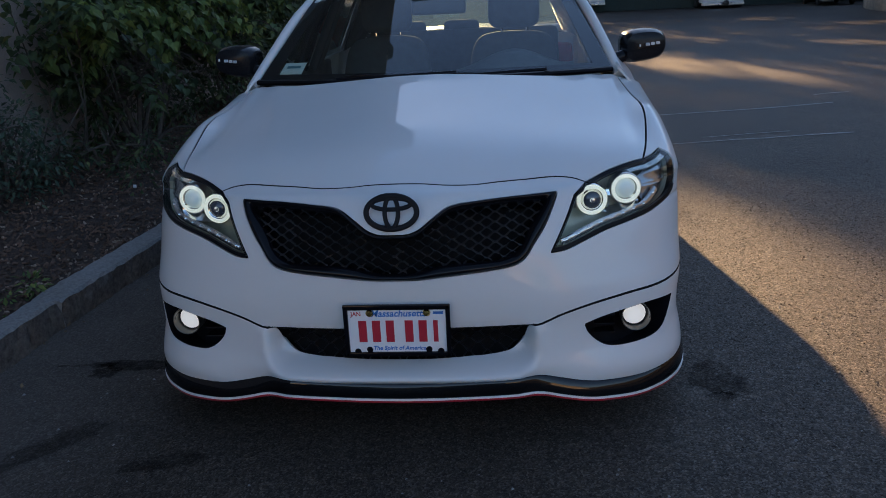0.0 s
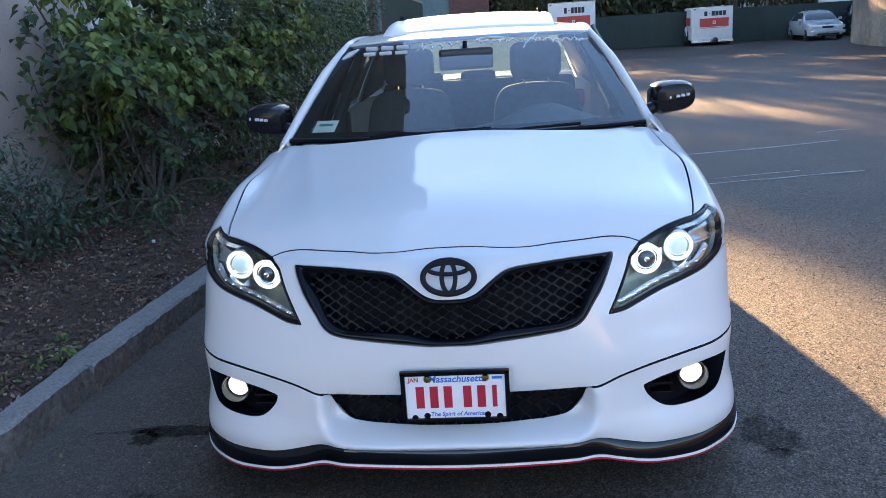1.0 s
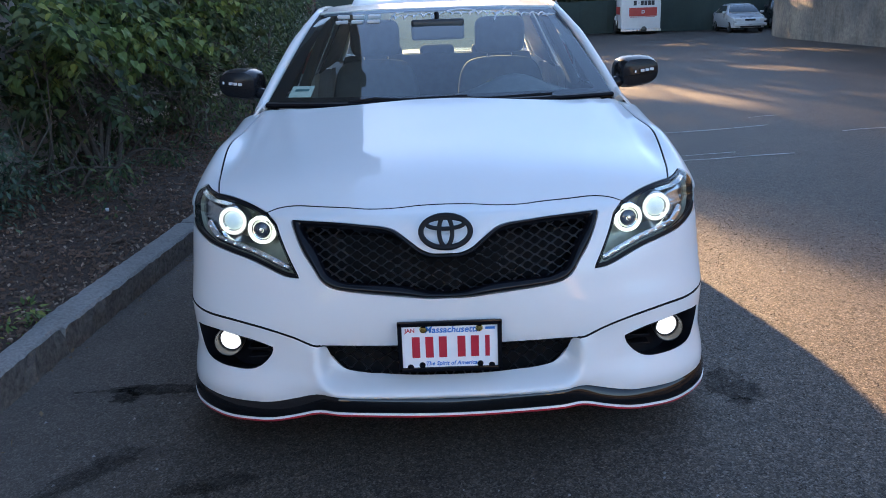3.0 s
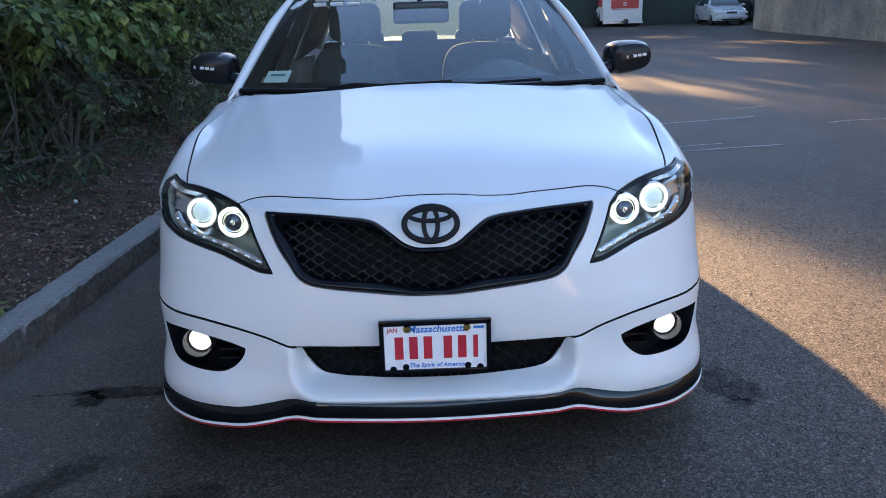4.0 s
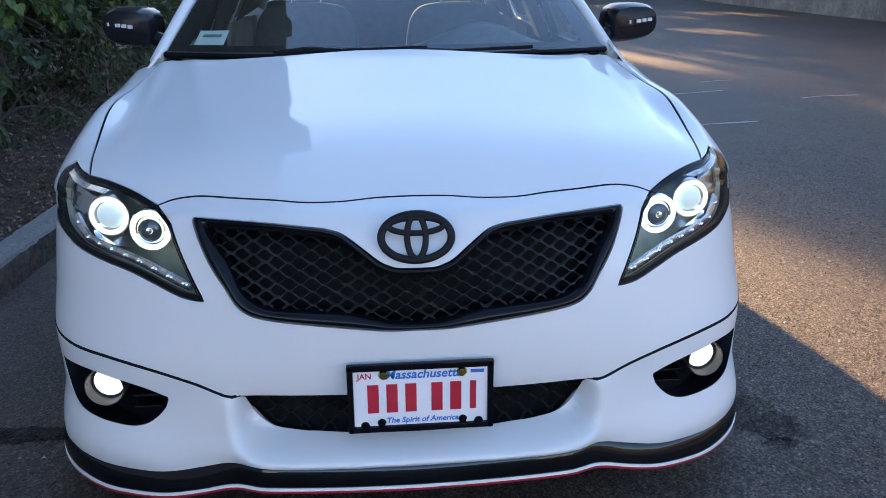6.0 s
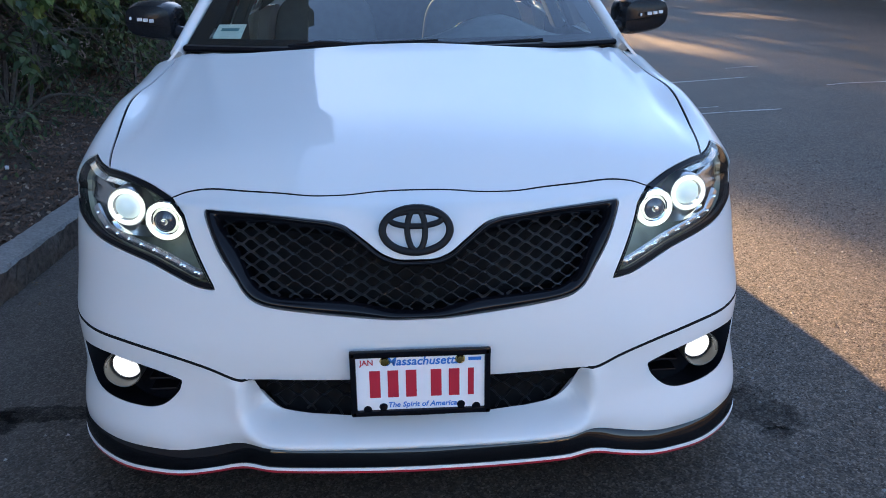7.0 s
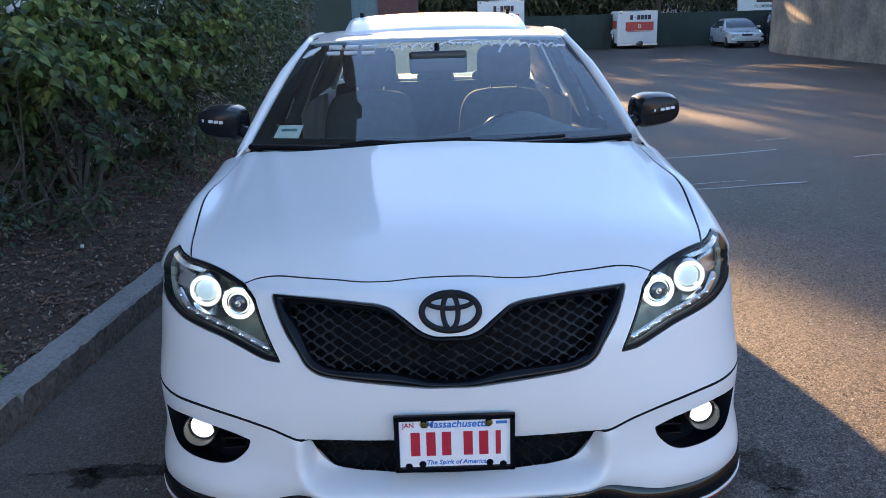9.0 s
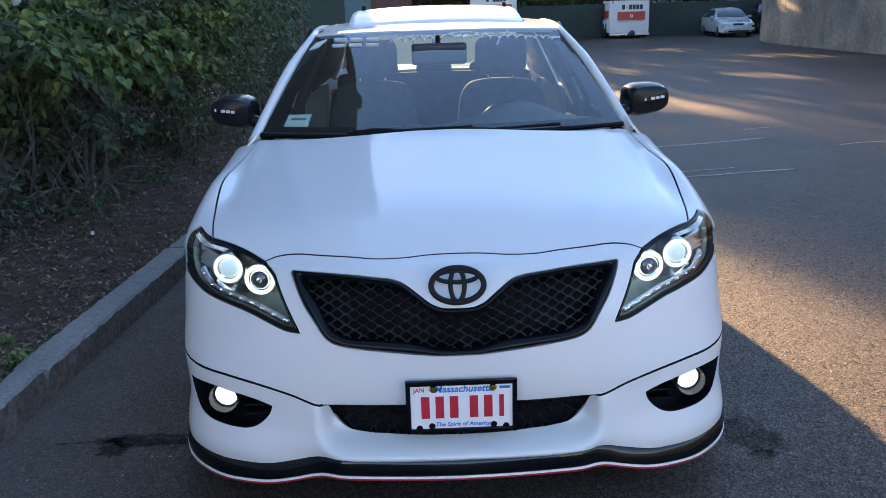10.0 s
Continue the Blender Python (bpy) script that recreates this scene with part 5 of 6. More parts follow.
for (xa, ya), (xb, yb) in zip(KERB, KERB[1:]):
    bm = bmesh.new()
    L, n = math.hypot(xb - xa, yb - ya), 40 if 1 < ya < 6 else 12
    rr, rings = random.Random(int(ya * 10)), []
    jog = rr.uniform(-.006, .006)
    worn = .016 if 2 < ya < 3 else 0.0
    for i in range(n + 1):
        f = .004 + (L - .008) * i / n
        j = lambda s=.006: rr.uniform(-s, s)
        top = .135 + jog
        prof = [(j(.008), -.05), (-.002 + j(.009), .07 + j()), (-.006 + j(.005), top - .016 + j(.004)), (-.018, top - .003 + j(.002)), (-.07 + j(), top + .002 + j(.003)), (-.150 + j(.004), top + j(.003)), (-.158 + j(.003), top - .02), (-.158, -.05)]
        prof = [(a - worn * max(0, b) / .135 if k < 4 else a + 1.6 * worn if k > 4 else a, b) for k, (a, b) in enumerate(prof)]
        if i in (0, n):
            prof = [(a, b - .006 if b > .1 else b) for a, b in prof]
        rings.append([bm.verts.new((a, f, b)) for a, b in prof])
    for a, b in zip(rings, rings[1:]):
        for k in range(8):
            # front faces take the darker stone that carries their shade
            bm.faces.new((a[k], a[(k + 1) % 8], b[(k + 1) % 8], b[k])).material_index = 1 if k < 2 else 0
    bm.faces.new(rings[0])
    bm.faces.new(rings[-1])
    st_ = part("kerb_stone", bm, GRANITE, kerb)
    st_.data.materials.append(STAINED_SHADED_STONE)
    st_.matrix_basis = Matrix.Translation((xa, ya, 0)) @ Matrix.Rotation(-math.atan2(xb - xa, yb - ya), 4, "Z")


def bed_z(x, y):
    d = max(0.0, kerb_x(y) - .15 - x)
    return .095 + .13 * min(1, d / 1.2) + .035 * noise.noise((x * 1.7, y * 1.7, 0)) + .016 * noise.noise((x * 9, y * 9, 4)) + .008 * noise.noise((x * 26, y * 26, 7))


ny, nx = 440, 44
V = []
for j in range(ny):
    y = -7 + 24 * j / (ny - 1)
    x1 = kerb_x(y) - .14
    for i in range(nx):
        x = -3.45 + (x1 + 3.45) * i / (nx - 1)
        V.append((x, y, bed_z(x, y)))
F = [(j * nx + i, j * nx + i + 1, (j + 1) * nx + i + 1, (j + 1) * nx + i) for j in range(ny - 1) for i in range(nx - 1)]
tagged(put("mulch_bed", V, F, MULCH, None, "dark bark mulch bed behind the kerb", True), "", "mulch", "", "structure")


def chips(name, count, material, label, lo, hi, seed, near=0.0):
    r = random.Random(seed)
    V, F = [], []
    for _ in range(count):
        y = (2.4 + 7.5 * r.random() ** 1.3) if r.random() < .85 else r.uniform(-2, 2.4)
        x = kerb_x(y) - .16 - (1.7 * r.random() if not near else near * r.random())
        L, w, h = r.uniform(lo, hi), r.uniform(.3, .8), .004
        m = Matrix.Translation((x, y, bed_z(x, y) + .008)) @ Euler((r.uniform(-.7, .7), r.uniform(-.7, .7), r.uniform(0, 6.28))).to_matrix().to_4x4()
        b = len(V)
        for cx, cy, cz in ((-1, -w, -h), (1, -w * .6, -h), (.85, w, -h), (-.8, w * .7, -h), (-.9, -w, h), (.95, -w * .5, h), (.8, w * .9, h), (-.7, w * .6, h)):
            V.append(m @ Vector((cx * L / 2, cy * L / 2, cz)))
        F += [(b + a, b + c, b + d, b + e) for a, c, d, e in ((4, 5, 6, 7), (0, 1, 5, 4), (1, 2, 6, 5), (2, 3, 7, 6), (3, 0, 4, 7))]
    return tagged(put(name, V, F, material, None, label), "", "mulch", "", "stuff")


chips("bark_chips", 15000, CHIP, "loose brown bark chips on the bed", .008, .034, 1)
chips("pale_chips", 1500, CHIP_PALE, "pale dry chips and litter on the bed", .008, .028, 2)
chips("dry_needles", 260, CHIP_PALE, "dry litter along the kerb", .010, .024, 3, .12)
V, F = [], []
rl = random.Random(41)
for _ in range(90):
    y = rl.uniform(1.6, 7.5)
    p = (kerb_x(y) + .01 + .22 * rl.random() ** 2, y, .006)
    v, f = leaves([(p, (rl.uniform(-1, 1), rl.uniform(-1, 1), .2))], rl.uniform(.014, .032), SMALL_SHAPE, SMALL_FACES, rl, .1, .3)
    F += [tuple(i + len(V) for i in q) for q in f]
    V += v
tagged(put("dry_leaves", V, F, DRY_LEAF, None, "dry brown leaves along the foot of the kerb"), "", "leaves", "", "stuff")
part("paper_scrap", add_box(bmesh.new(), (-2.25, 6.1, bed_z(-2.25, 6.1) + .03), (.022, .03, .012), .004, pose(0, 0, 0, 20, 10, 30)), BOXWHITE, None)
tagged(bpy.data.objects["paper_scrap"], "small white scrap lying on the mulch", "litter")


# ---------------------------------------------------------------- planting
def shrub(name, at, stems, clumps, leaf, size, per, material, label, seed, shape="broad", radius=.22, single=0):
    """A shrub: forked stems, with leaves in uneven clumps along their ends."""
    r = random.Random(seed)
    ob = thing(name, at, label, "shrub", "shrubs by the wall")
    sh, fs = (LEAF_SHAPE, LEAF_FACES) if shape == "broad" else (SMALL_SHAPE, SMALL_FACES)
    heads = []
    for cx, cy, cz in clumps:
        heads.append(Vector((cx, cy, cz)))
    for k in range(stems):
        bm = bmesh.new()
        h = heads[k % len(heads)]
        foot = Vector((r.uniform(-.15, .15), r.uniform(-.25, .25), -.05))
        mid = foot.lerp(h, .5) + Vector((r.uniform(-.1, .1), r.uniform(-.1, .1), .15))
        p = smooth_path([foot, foot.lerp(mid, .5) + Vector((r.uniform(-.04, .04), r.uniform(-.04, .04), 0)), mid, h], 4)
        add_tube(bm, p, list(np.linspace(.020, .005, len(p))), 6)
        for _ in range(3):
            a = Vector(p[r.randrange(len(p) // 2, len(p))])
            b = a + Vector((r.uniform(-.3, .3), r.uniform(-.3, .3), r.uniform(-.05, .3)))
            add_tube(bm, [a, a.lerp(b, .5) + Vector((0, 0, .03)), b], [.006, .004, .002], 5)
        part("stem", bm, BARK, ob)
    places = []
    for h in heads:
        for _ in range(per):
            w = Vector((r.gauss(0, 1), r.gauss(0, 1), r.gauss(0, .8))).normalized()
            rad = radius * (r.random() ** .45) * r.uniform(.6, 1.35)
            p = h + w * rad
            places.append((p, w))
    places.sort(key=lambda q: -q[0].x + q[0].y * .3)
    for p, w in places[:single]:
        V, F = leaves([((0, 0, 0), w)], size, sh, fs, r)
        lf = put("leaf", V, F, material, ob)
        lf.location = p
    V, F = leaves(places[single:], size, sh, fs, r)
    tagged(put("foliage", V, F, material, ob), "", "", "", "stuff")
    return ob


rs_ = random.Random(11)


def cloud(n, x, y, z, jitter=.12):
    """n clump centres spread evenly in a box."""
    out_ = []
    for i in range(n):
        out_.append((rs_.uniform(*x), rs_.uniform(*y), rs_.uniform(*z)))
    return out_


LOBED = [(0, 0, 0), (.22, -.05, .06), (.42, .10, .12), (.47, .32, .13), (.36, .58, .08), (.17, .84, -.02), (0, 1.12, -.16), (-.17, .84, -.02), (-.36, .58, .08), (-.47, .32, .13), (-.42, .10, .12), (-.22, -.05, .06), (0, .45, -.02)]
LOBED_FACES = [(i, (i + 1) % 12, 12) for i in range(12)]


def spray_shrub(at, limbs, boughs, size, label, seed, reach, light, single=0):
    """A loose shrub: limbs from one foot, arching boughs, leaves in pairs that hang along them."""
    r = random.Random(seed)
    ob = thing("broadleaf_shrub", at, label, "shrub", "shrubs by the wall")
    front, inner = [], []
    for k in range(limbs):
        foot = Vector((r.uniform(-.15, .1), r.uniform(-.3, .3), -.05))
        head = Vector((r.uniform(-.35, .15), reach[0] + (reach[1] - reach[0]) * (k + r.random()) / limbs, r.uniform(.80, reach[2])))
        p = smooth_path([foot, foot.lerp(head, .45) + Vector((r.uniform(-.1, .1), r.uniform(-.1, .1), .2)), head], 6)
        bm = bmesh.new()
        add_tube(bm, p, list(np.linspace(.022, .007, len(p))), 6)
        for _ in range(boughs):
            a = Vector(p[r.randrange(len(p) // 3, len(p))])
            out_ = Vector((r.uniform(.1, 1.0), r.uniform(-1, 1), 0)).normalized()
            L = r.uniform(.35, .85)
            q = smooth_path([a, a + out_ * L * .5 + Vector((0, 0, L * r.uniform(.1, .35))), a + out_ * L + Vector((0, 0, L * r.uniform(-.45, .2)))], 7)
            add_tube(bm, q, list(np.linspace(.006, .002, len(q))), 5)
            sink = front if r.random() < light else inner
            if a.z < .85 and r.random() < .85:
                continue
            for i in range(4, len(q)):
                t = Vector(q[i] - q[i - 1]).normalized()
                w = t.cross(Vector((0, 0, 1))).normalized()
                for s_ in (-1, 1):
                    for _ in range(2 + (i > len(q) - 4)):
                        sink.append((Vector(q[i]) + Vector((r.gauss(0, .03), r.gauss(0, .03), r.gauss(0, .03))), w * s_ + t * .5))
            sink.append((Vector(q[-1]), t))
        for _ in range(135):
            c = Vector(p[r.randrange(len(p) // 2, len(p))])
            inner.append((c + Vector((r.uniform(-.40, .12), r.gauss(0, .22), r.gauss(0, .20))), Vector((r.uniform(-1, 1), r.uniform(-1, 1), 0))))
        part("stem", bm, BARK, ob)
    front.sort(key=lambda q: -q[0].x + q[0].y * .3)
    for p, w in front[:single]:
        V, F = leaves([((0, 0, 0), w)], size, LOBED, LOBED_FACES, r, .75, .35)
        put("leaf", V, F, LEAF, ob).location = p
    V, F = leaves(front[single:], size, LOBED, LOBED_FACES, r, .75, .35)
    tagged(put("foliage", V, F, LEAF, ob), "", "", "", "stuff")
    # inner leaves and dimmer boughs: their shade is put into a darker green
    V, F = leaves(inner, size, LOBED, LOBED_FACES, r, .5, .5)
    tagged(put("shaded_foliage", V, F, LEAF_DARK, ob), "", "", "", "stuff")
    return ob


spray_shrub((-2.80, 7.45, .20), 11, 15, .070, "loose broad-leaved shrub with yellow-green hanging sprays", 21, (-1.3, 1.4, 1.80), .50, 280)
spray_shrub((-2.65, 9.7, .20), 9, 12, .070, "dark green broad-leaved shrub beside the wall", 22, (-1.1, 1.5, 1.90), .25)
shrub("dense_shrub", (-2.60, 9.9, .20), 5, cloud(52, (-.5, .35), (-1.2, 1.6), (.3, 1.75)), "leaf", .075, 80, LEAF_DARK,
      "dense dark green shrub beside the wall", 32, "small", .30)
shrub("dense_shrub", (-2.45, 12.4, .20), 7, cloud(80, (-.7, .45), (-1.6, 1.8), (.3, 1.90)), "leaf", .075, 95, LEAF_DARK,
      "tall dense shrub with small dark leaves", 23, "small", .34)
shrub("dense_shrub", (-2.75, 16.2, .10), 7, cloud(70, (-.4, .25), (-1.9, 2.0), (.3, 2.10)), "leaf", .08, 85, LEAF_DARK,
      "tall dense shrub with small dark leaves", 24, "small", .33)
shrub("dense_shrub", (-3.0, 20.1, .05), 6, cloud(50, (-.2, .10), (-1.7, 1.8), (.3, 2.2)), "leaf", .085, 55, LEAF_DARK,
      "tall dense shrub with small dark leaves", 25, "small", .28)
shrub("grey_shrub", (-2.95, 5.75, .22), 8, cloud(40, (-.30, .30), (-1.1, .35), (.05, .75)), "leaf", .05, 110, LEAF_BLUE,
      "low feathery grey-green shrub by the wall", 26, "small", .20)
# dark shrub added to dim the foot of the wall behind the stems
shrub("dense_shrub", (-3.02, 8.1, .15), 4, cloud(46, (-.15, .22), (-1.4, 1.5), (.05, .95)), "leaf", .07, 70, LEAF_DARK,
      "dense dark green shrub beside the wall", 34, "small", .24)
shrub("low_groundcover", (-2.75, 6.75, .18), 4, cloud(20, (-.1, .60), (-.7, 1.2), (.0, .30)), "leaf", .055, 48, LEAF_DARK,
      "low green plants at the foot of the shrubs", 27, "small", .13)
shrub("low_groundcover", (-2.45, 9.0, .15), 4, cloud(30, (-.5, .55), (-1.0, 1.3), (.05, .5)), "leaf", .060, 45, LEAF_DARK,
      "low green plants at the foot of the shrubs", 28, "small", .17)
shrub("weed_tuft", (-1.93, 4.08, .10), 0, cloud(8, (-.10, .10), (-.30, .40), (.0, .06)), "leaf", .040, 30, LEAF,
      "small green weeds behind the kerb", 29, "small", .06)
# bare twigs before the wall
rt = random.Random(31)
for _ in range(9):
    a = Vector((rt.uniform(-3.1, -2.85), rt.uniform(5.7, 6.8), .15))
    b = a + Vector((rt.uniform(-.1, .45), rt.uniform(-.5, .9), rt.uniform(.5, 1.3)))
    ob = part("bare_twig", tube(smooth_path([a, a.lerp(b, .5) + Vector((rt.uniform(-.08, .08), 0, rt.uniform(-.08, .08))), b], 4), [.008] * 5 + [.005] * 4, 5), BARK, None)
    tagged(ob, "thin bare brown branch before the wall", "branch", "bare branches by the wall")

# ---------------------------------------------------------------- building beside the bed
WALL_X, WALL_START, WALL_END, UPPER_END = -3.35, -0.8, 24.0, 21.5
house = thing("stucco_building", (WALL_X, 6, 0), "tall pale stucco building with white-framed windows", "building", "", "structure")


def wall_with_windows(holes, y0, y1, z1):
    ys = sorted({y0, y1, *[h[0] for h in holes], *[h[1] for h in holes]})
    zs = sorted({-.1, z1, *[h[2] for h in holes], *[h[3] for h in holes]})
    bm = bmesh.new()
    for a, b in zip(ys, ys[1:]):
        for c, d in zip(zs, zs[1:]):
            if not any(h[0] <= a and b <= h[1] and h[2] <= c and d <= h[3] for h in holes):
                add_box(bm, (-.15, (a + b) / 2 - 6, (c + d) / 2), (.30, b - a, d - c))
    bmesh.ops.remove_doubles(bm, verts=bm.verts, dist=1e-4)
    return bm


HOLES = [(y, y + 1.05, 1.68, 3.18) for y in (2.6, 7.95, 11.2, 14.5, 17.7, 20.0)]
part("wall", wall_with_windows(HOLES, WALL_START, WALL_END, 3.6), STUCCO, house)
part("upper_wall", boxed((-.15, (WALL_START + UPPER_END) / 2 - 6, (3.7 + WALL_H) / 2), (.30, UPPER_END - WALL_START, WALL_H - 3.7)), CLADDING, house, "dark grey cladding of the upper storeys")
part("back_wall", boxed((-8, (WALL_START + WALL_END) / 2 - 6, WALL_H / 2), (.3, WALL_END - WALL_START, WALL_H)), STUCCO, house)
part("end_wall", boxed((-4.1, WALL_END - 6 - .15, 1.8), (7.6, .3, 3.6)), STUCCO, house)
part("end_wall", boxed((-4.1, UPPER_END - 6 - .15, (3.9 + WALL_H) / 2), (7.6, .3, WALL_H - 3.9)), CLADDING, house)
# block out of view, added to keep direct sun off the bonnet
part("unseen_sun_block", boxed((-3.9, (UPPER_END + WALL_END) / 2 - 6, 5.75), (7.8, WALL_END - UPPER_END, 4.1)), CLADDING, house)
part("unseen_block_roof", boxed((-3.9, (UPPER_END + WALL_END) / 2 - 5.9, 7.88), (8.0, WALL_END - UPPER_END, .16), .02), CONCRETE, house)
part("end_wall", boxed((-4.1, WALL_START - 6 + .15, WALL_H / 2), (7.6, .3, WALL_H)), STUCCO, house)
part("flat_roof", boxed((-4.1, (UPPER_END + WALL_START) / 2 - 6, WALL_H + .1), (8.2, UPPER_END - WALL_START + .4, .2), .03), CONCRETE, house)
for y0, y1, z0, z1 in HOLES:
    w = new("window")
    w.parent = house
    yc, zc = (y0 + y1) / 2 - 6, (z0 + z1) / 2
    bm = bmesh.new()
    for dy, dz, sy, sz in ((0, (z1 - z0) / 2 - .03, y1 - y0, .06), (0, -(z1 - z0) / 2 + .03, y1 - y0, .06), ((y1 - y0) / 2 - .03, 0, .06, z1 - z0 - .12), (-(y1 - y0) / 2 + .03, 0, .06, z1 - z0 - .12), (0, 0, y1 - y0 - .12, .05)):
        add_box(bm, (-.10, yc + dy, zc + dz), (.08, sy - .004, sz - .004), .008)
    part("window_frame", bm, WHITE_TRIM, w)
    part("pane", boxed((-.12, yc, zc), (.01, y1 - y0 - .1, z1 - z0 - .1)), DARK_PANE, w)
    part("sill", boxed((.01, yc, z0 - .03), (.12, y1 - y0 + .12, .05), .01), WHITE_TRIM, w)
bm = bmesh.new()
near, far = [[bm.verts.new((x, y - 6, z)) for y, z in ((UPPER_END - 3, 9.0), (UPPER_END, 9.0), (UPPER_END + 1.2, 10.4), (UPPER_END + 5.6, 14.2), (UPPER_END + 3.9, 16.4), (UPPER_END + 2.6, 18.8), (UPPER_END - 3, 14.2))] for x in (.02, -4.6)]
bm.faces.new(near)
bm.faces.new(far[::-1])
for k in range(7):
    bm.faces.new((near[k], far[k], far[(k + 1) % 7], near[(k + 1) % 7]))
part("roof_gable", bm, CLADDING, house, "dark gable with a deep overhanging eave")
part("chimney", boxed((-.42, 11.05 - 6, 14.45), (.9, .95, 1.0), .03), CLADDING, house)
part("corner_pier", boxed((.06, WALL_END - 6 - .35, 3.0), (.12, .7, 6.2), .02), BRICKRED, house)

# ---------------------------------------------------------------- far side of the yard
FAR = 39.0
fence = thing("screened_fence", (0, FAR, 0), "dark green screened chain-link fence across the yard", "fence", "", "structure")
for k in range(12):
    x = 1.2 + 2.0 * k
    part("post", lathe([(.03, 0), (.03, 1.44), (0, 1.46)], Matrix.Translation((x, 0, 0)), 10), FENCE, fence)
    if k < 11:
        P, F = grid_patch(lambda u, v: np.stack([x + 2 * u, -.04 + .03 * np.sin(u * 9 + k) * np.sin(np.pi * u), .03 + 1.40 * v - .03 * np.sin(np.pi * u) * v], -1), 9, 4, .006)
        put("screen", P, F, FENCE, fence)
part("top_rail", tube([(1.2, 0, 1.42), (23.2, 0, 1.42)], .02, 8), FENCE, fence)


def trailer(at, turn, w, L, h, base, label):
    """A closed box trailer with a coloured band; its lettering is plain bars."""
    t = thing("box_trailer", at, label, "trailer", "box trailers")
    t.rotation_euler = (0, 0, radians(turn))
    part("body", boxed((0, L / 2, base + h / 2), (w, L, h), .07, seg=3), BOXWHITE, t, smooth=True)
    part("band", boxed((.08, -.006, base + h * .53), (w * .70, .012, h * .26)), BOXRED, t)
    part("band", boxed((-w / 2 - .004, L * .45, base + h * .58), (.010, L * .6, h * .24)), BOXRED, t)
    for k in range(6):
        if k != 1:
            part("name_bar", boxed((-.26 + .165 * k * .9, -.006, base + h * .80), (.125, .012, h * .14), .002), INK, t)
    part("name_bar", boxed((-.26 + .15, -.006, base + h * .80), (.05, .012, .03)), INK, t)
    part("small_bar", boxed((.08, -.014, base + h * .53), (.12, .010, .13), .002), BOXWHITE, t)
    part("small_bar", boxed((.08, -.016, base + h * .53), (.06, .008, .07), .002), BOXRED, t)
    part("pin_stripe", boxed((.06, -.006, base + h * .375), (w * .62, .010, .02)), BOXRED, t)
    for z in (.012, h - .012):
        part("edge_rail", boxed((0, .02, base + z), (w * 1.01, .06, .035), .01), STEEL, t)
    part("bumper_bar", boxed((0, -.05, base - .05), (w * 1.02, .10, .09), .02), STEEL, t)
    part("coupler", lathe([(0, .12), (.11, .10), (.12, 0), (.10, -.05)], Matrix.Translation((.12, -.12, base)) @ pose(0, 0, 0, 90), 14), TRIM_BLACK, t)
    for sx in (-1, 1):
        part("wheel", lathe([(.0, -.08), (.18, -.09), (.29, -.07), (.31, 0), (.29, .07), (.18, .09), (0, .08)], Matrix.Translation((sx * (w / 2 + .06), L * .55, .31)) @ pose(0, 0, 0, 0, 90), 24), RUBBER, t, smooth=True)
        part("mudguard", tube([(sx * (w / 2 + .07), L * .55 + .40 * math.cos(a), .31 + .38 * math.sin(a)) for a in np.linspace(.25, math.pi - .25, 13)], .10, 8, flat=.25, up=(1, 0, 0)), BOXWHITE, t, smooth=True)
    part("marker_lamp", boxed((-w / 2 + .12, -.01, base + h - .08), (.08, .03, .05), .01), AMBER, t)
    part("tongue", boxed((0, -.20, .20), (.10, .40, .09), .01), TRIM_BLACK, t)
    return t


trailer((8.80, 37.2, 0), -5, 1.66, 2.5, 1.34, .22, "white box trailer with a red band, parked by the fence")
tb = trailer((3.1, 38.2, 0), -4, 2.02, 3.2, 1.72, .42, "white box trailer with a red band, standing behind the sedan")


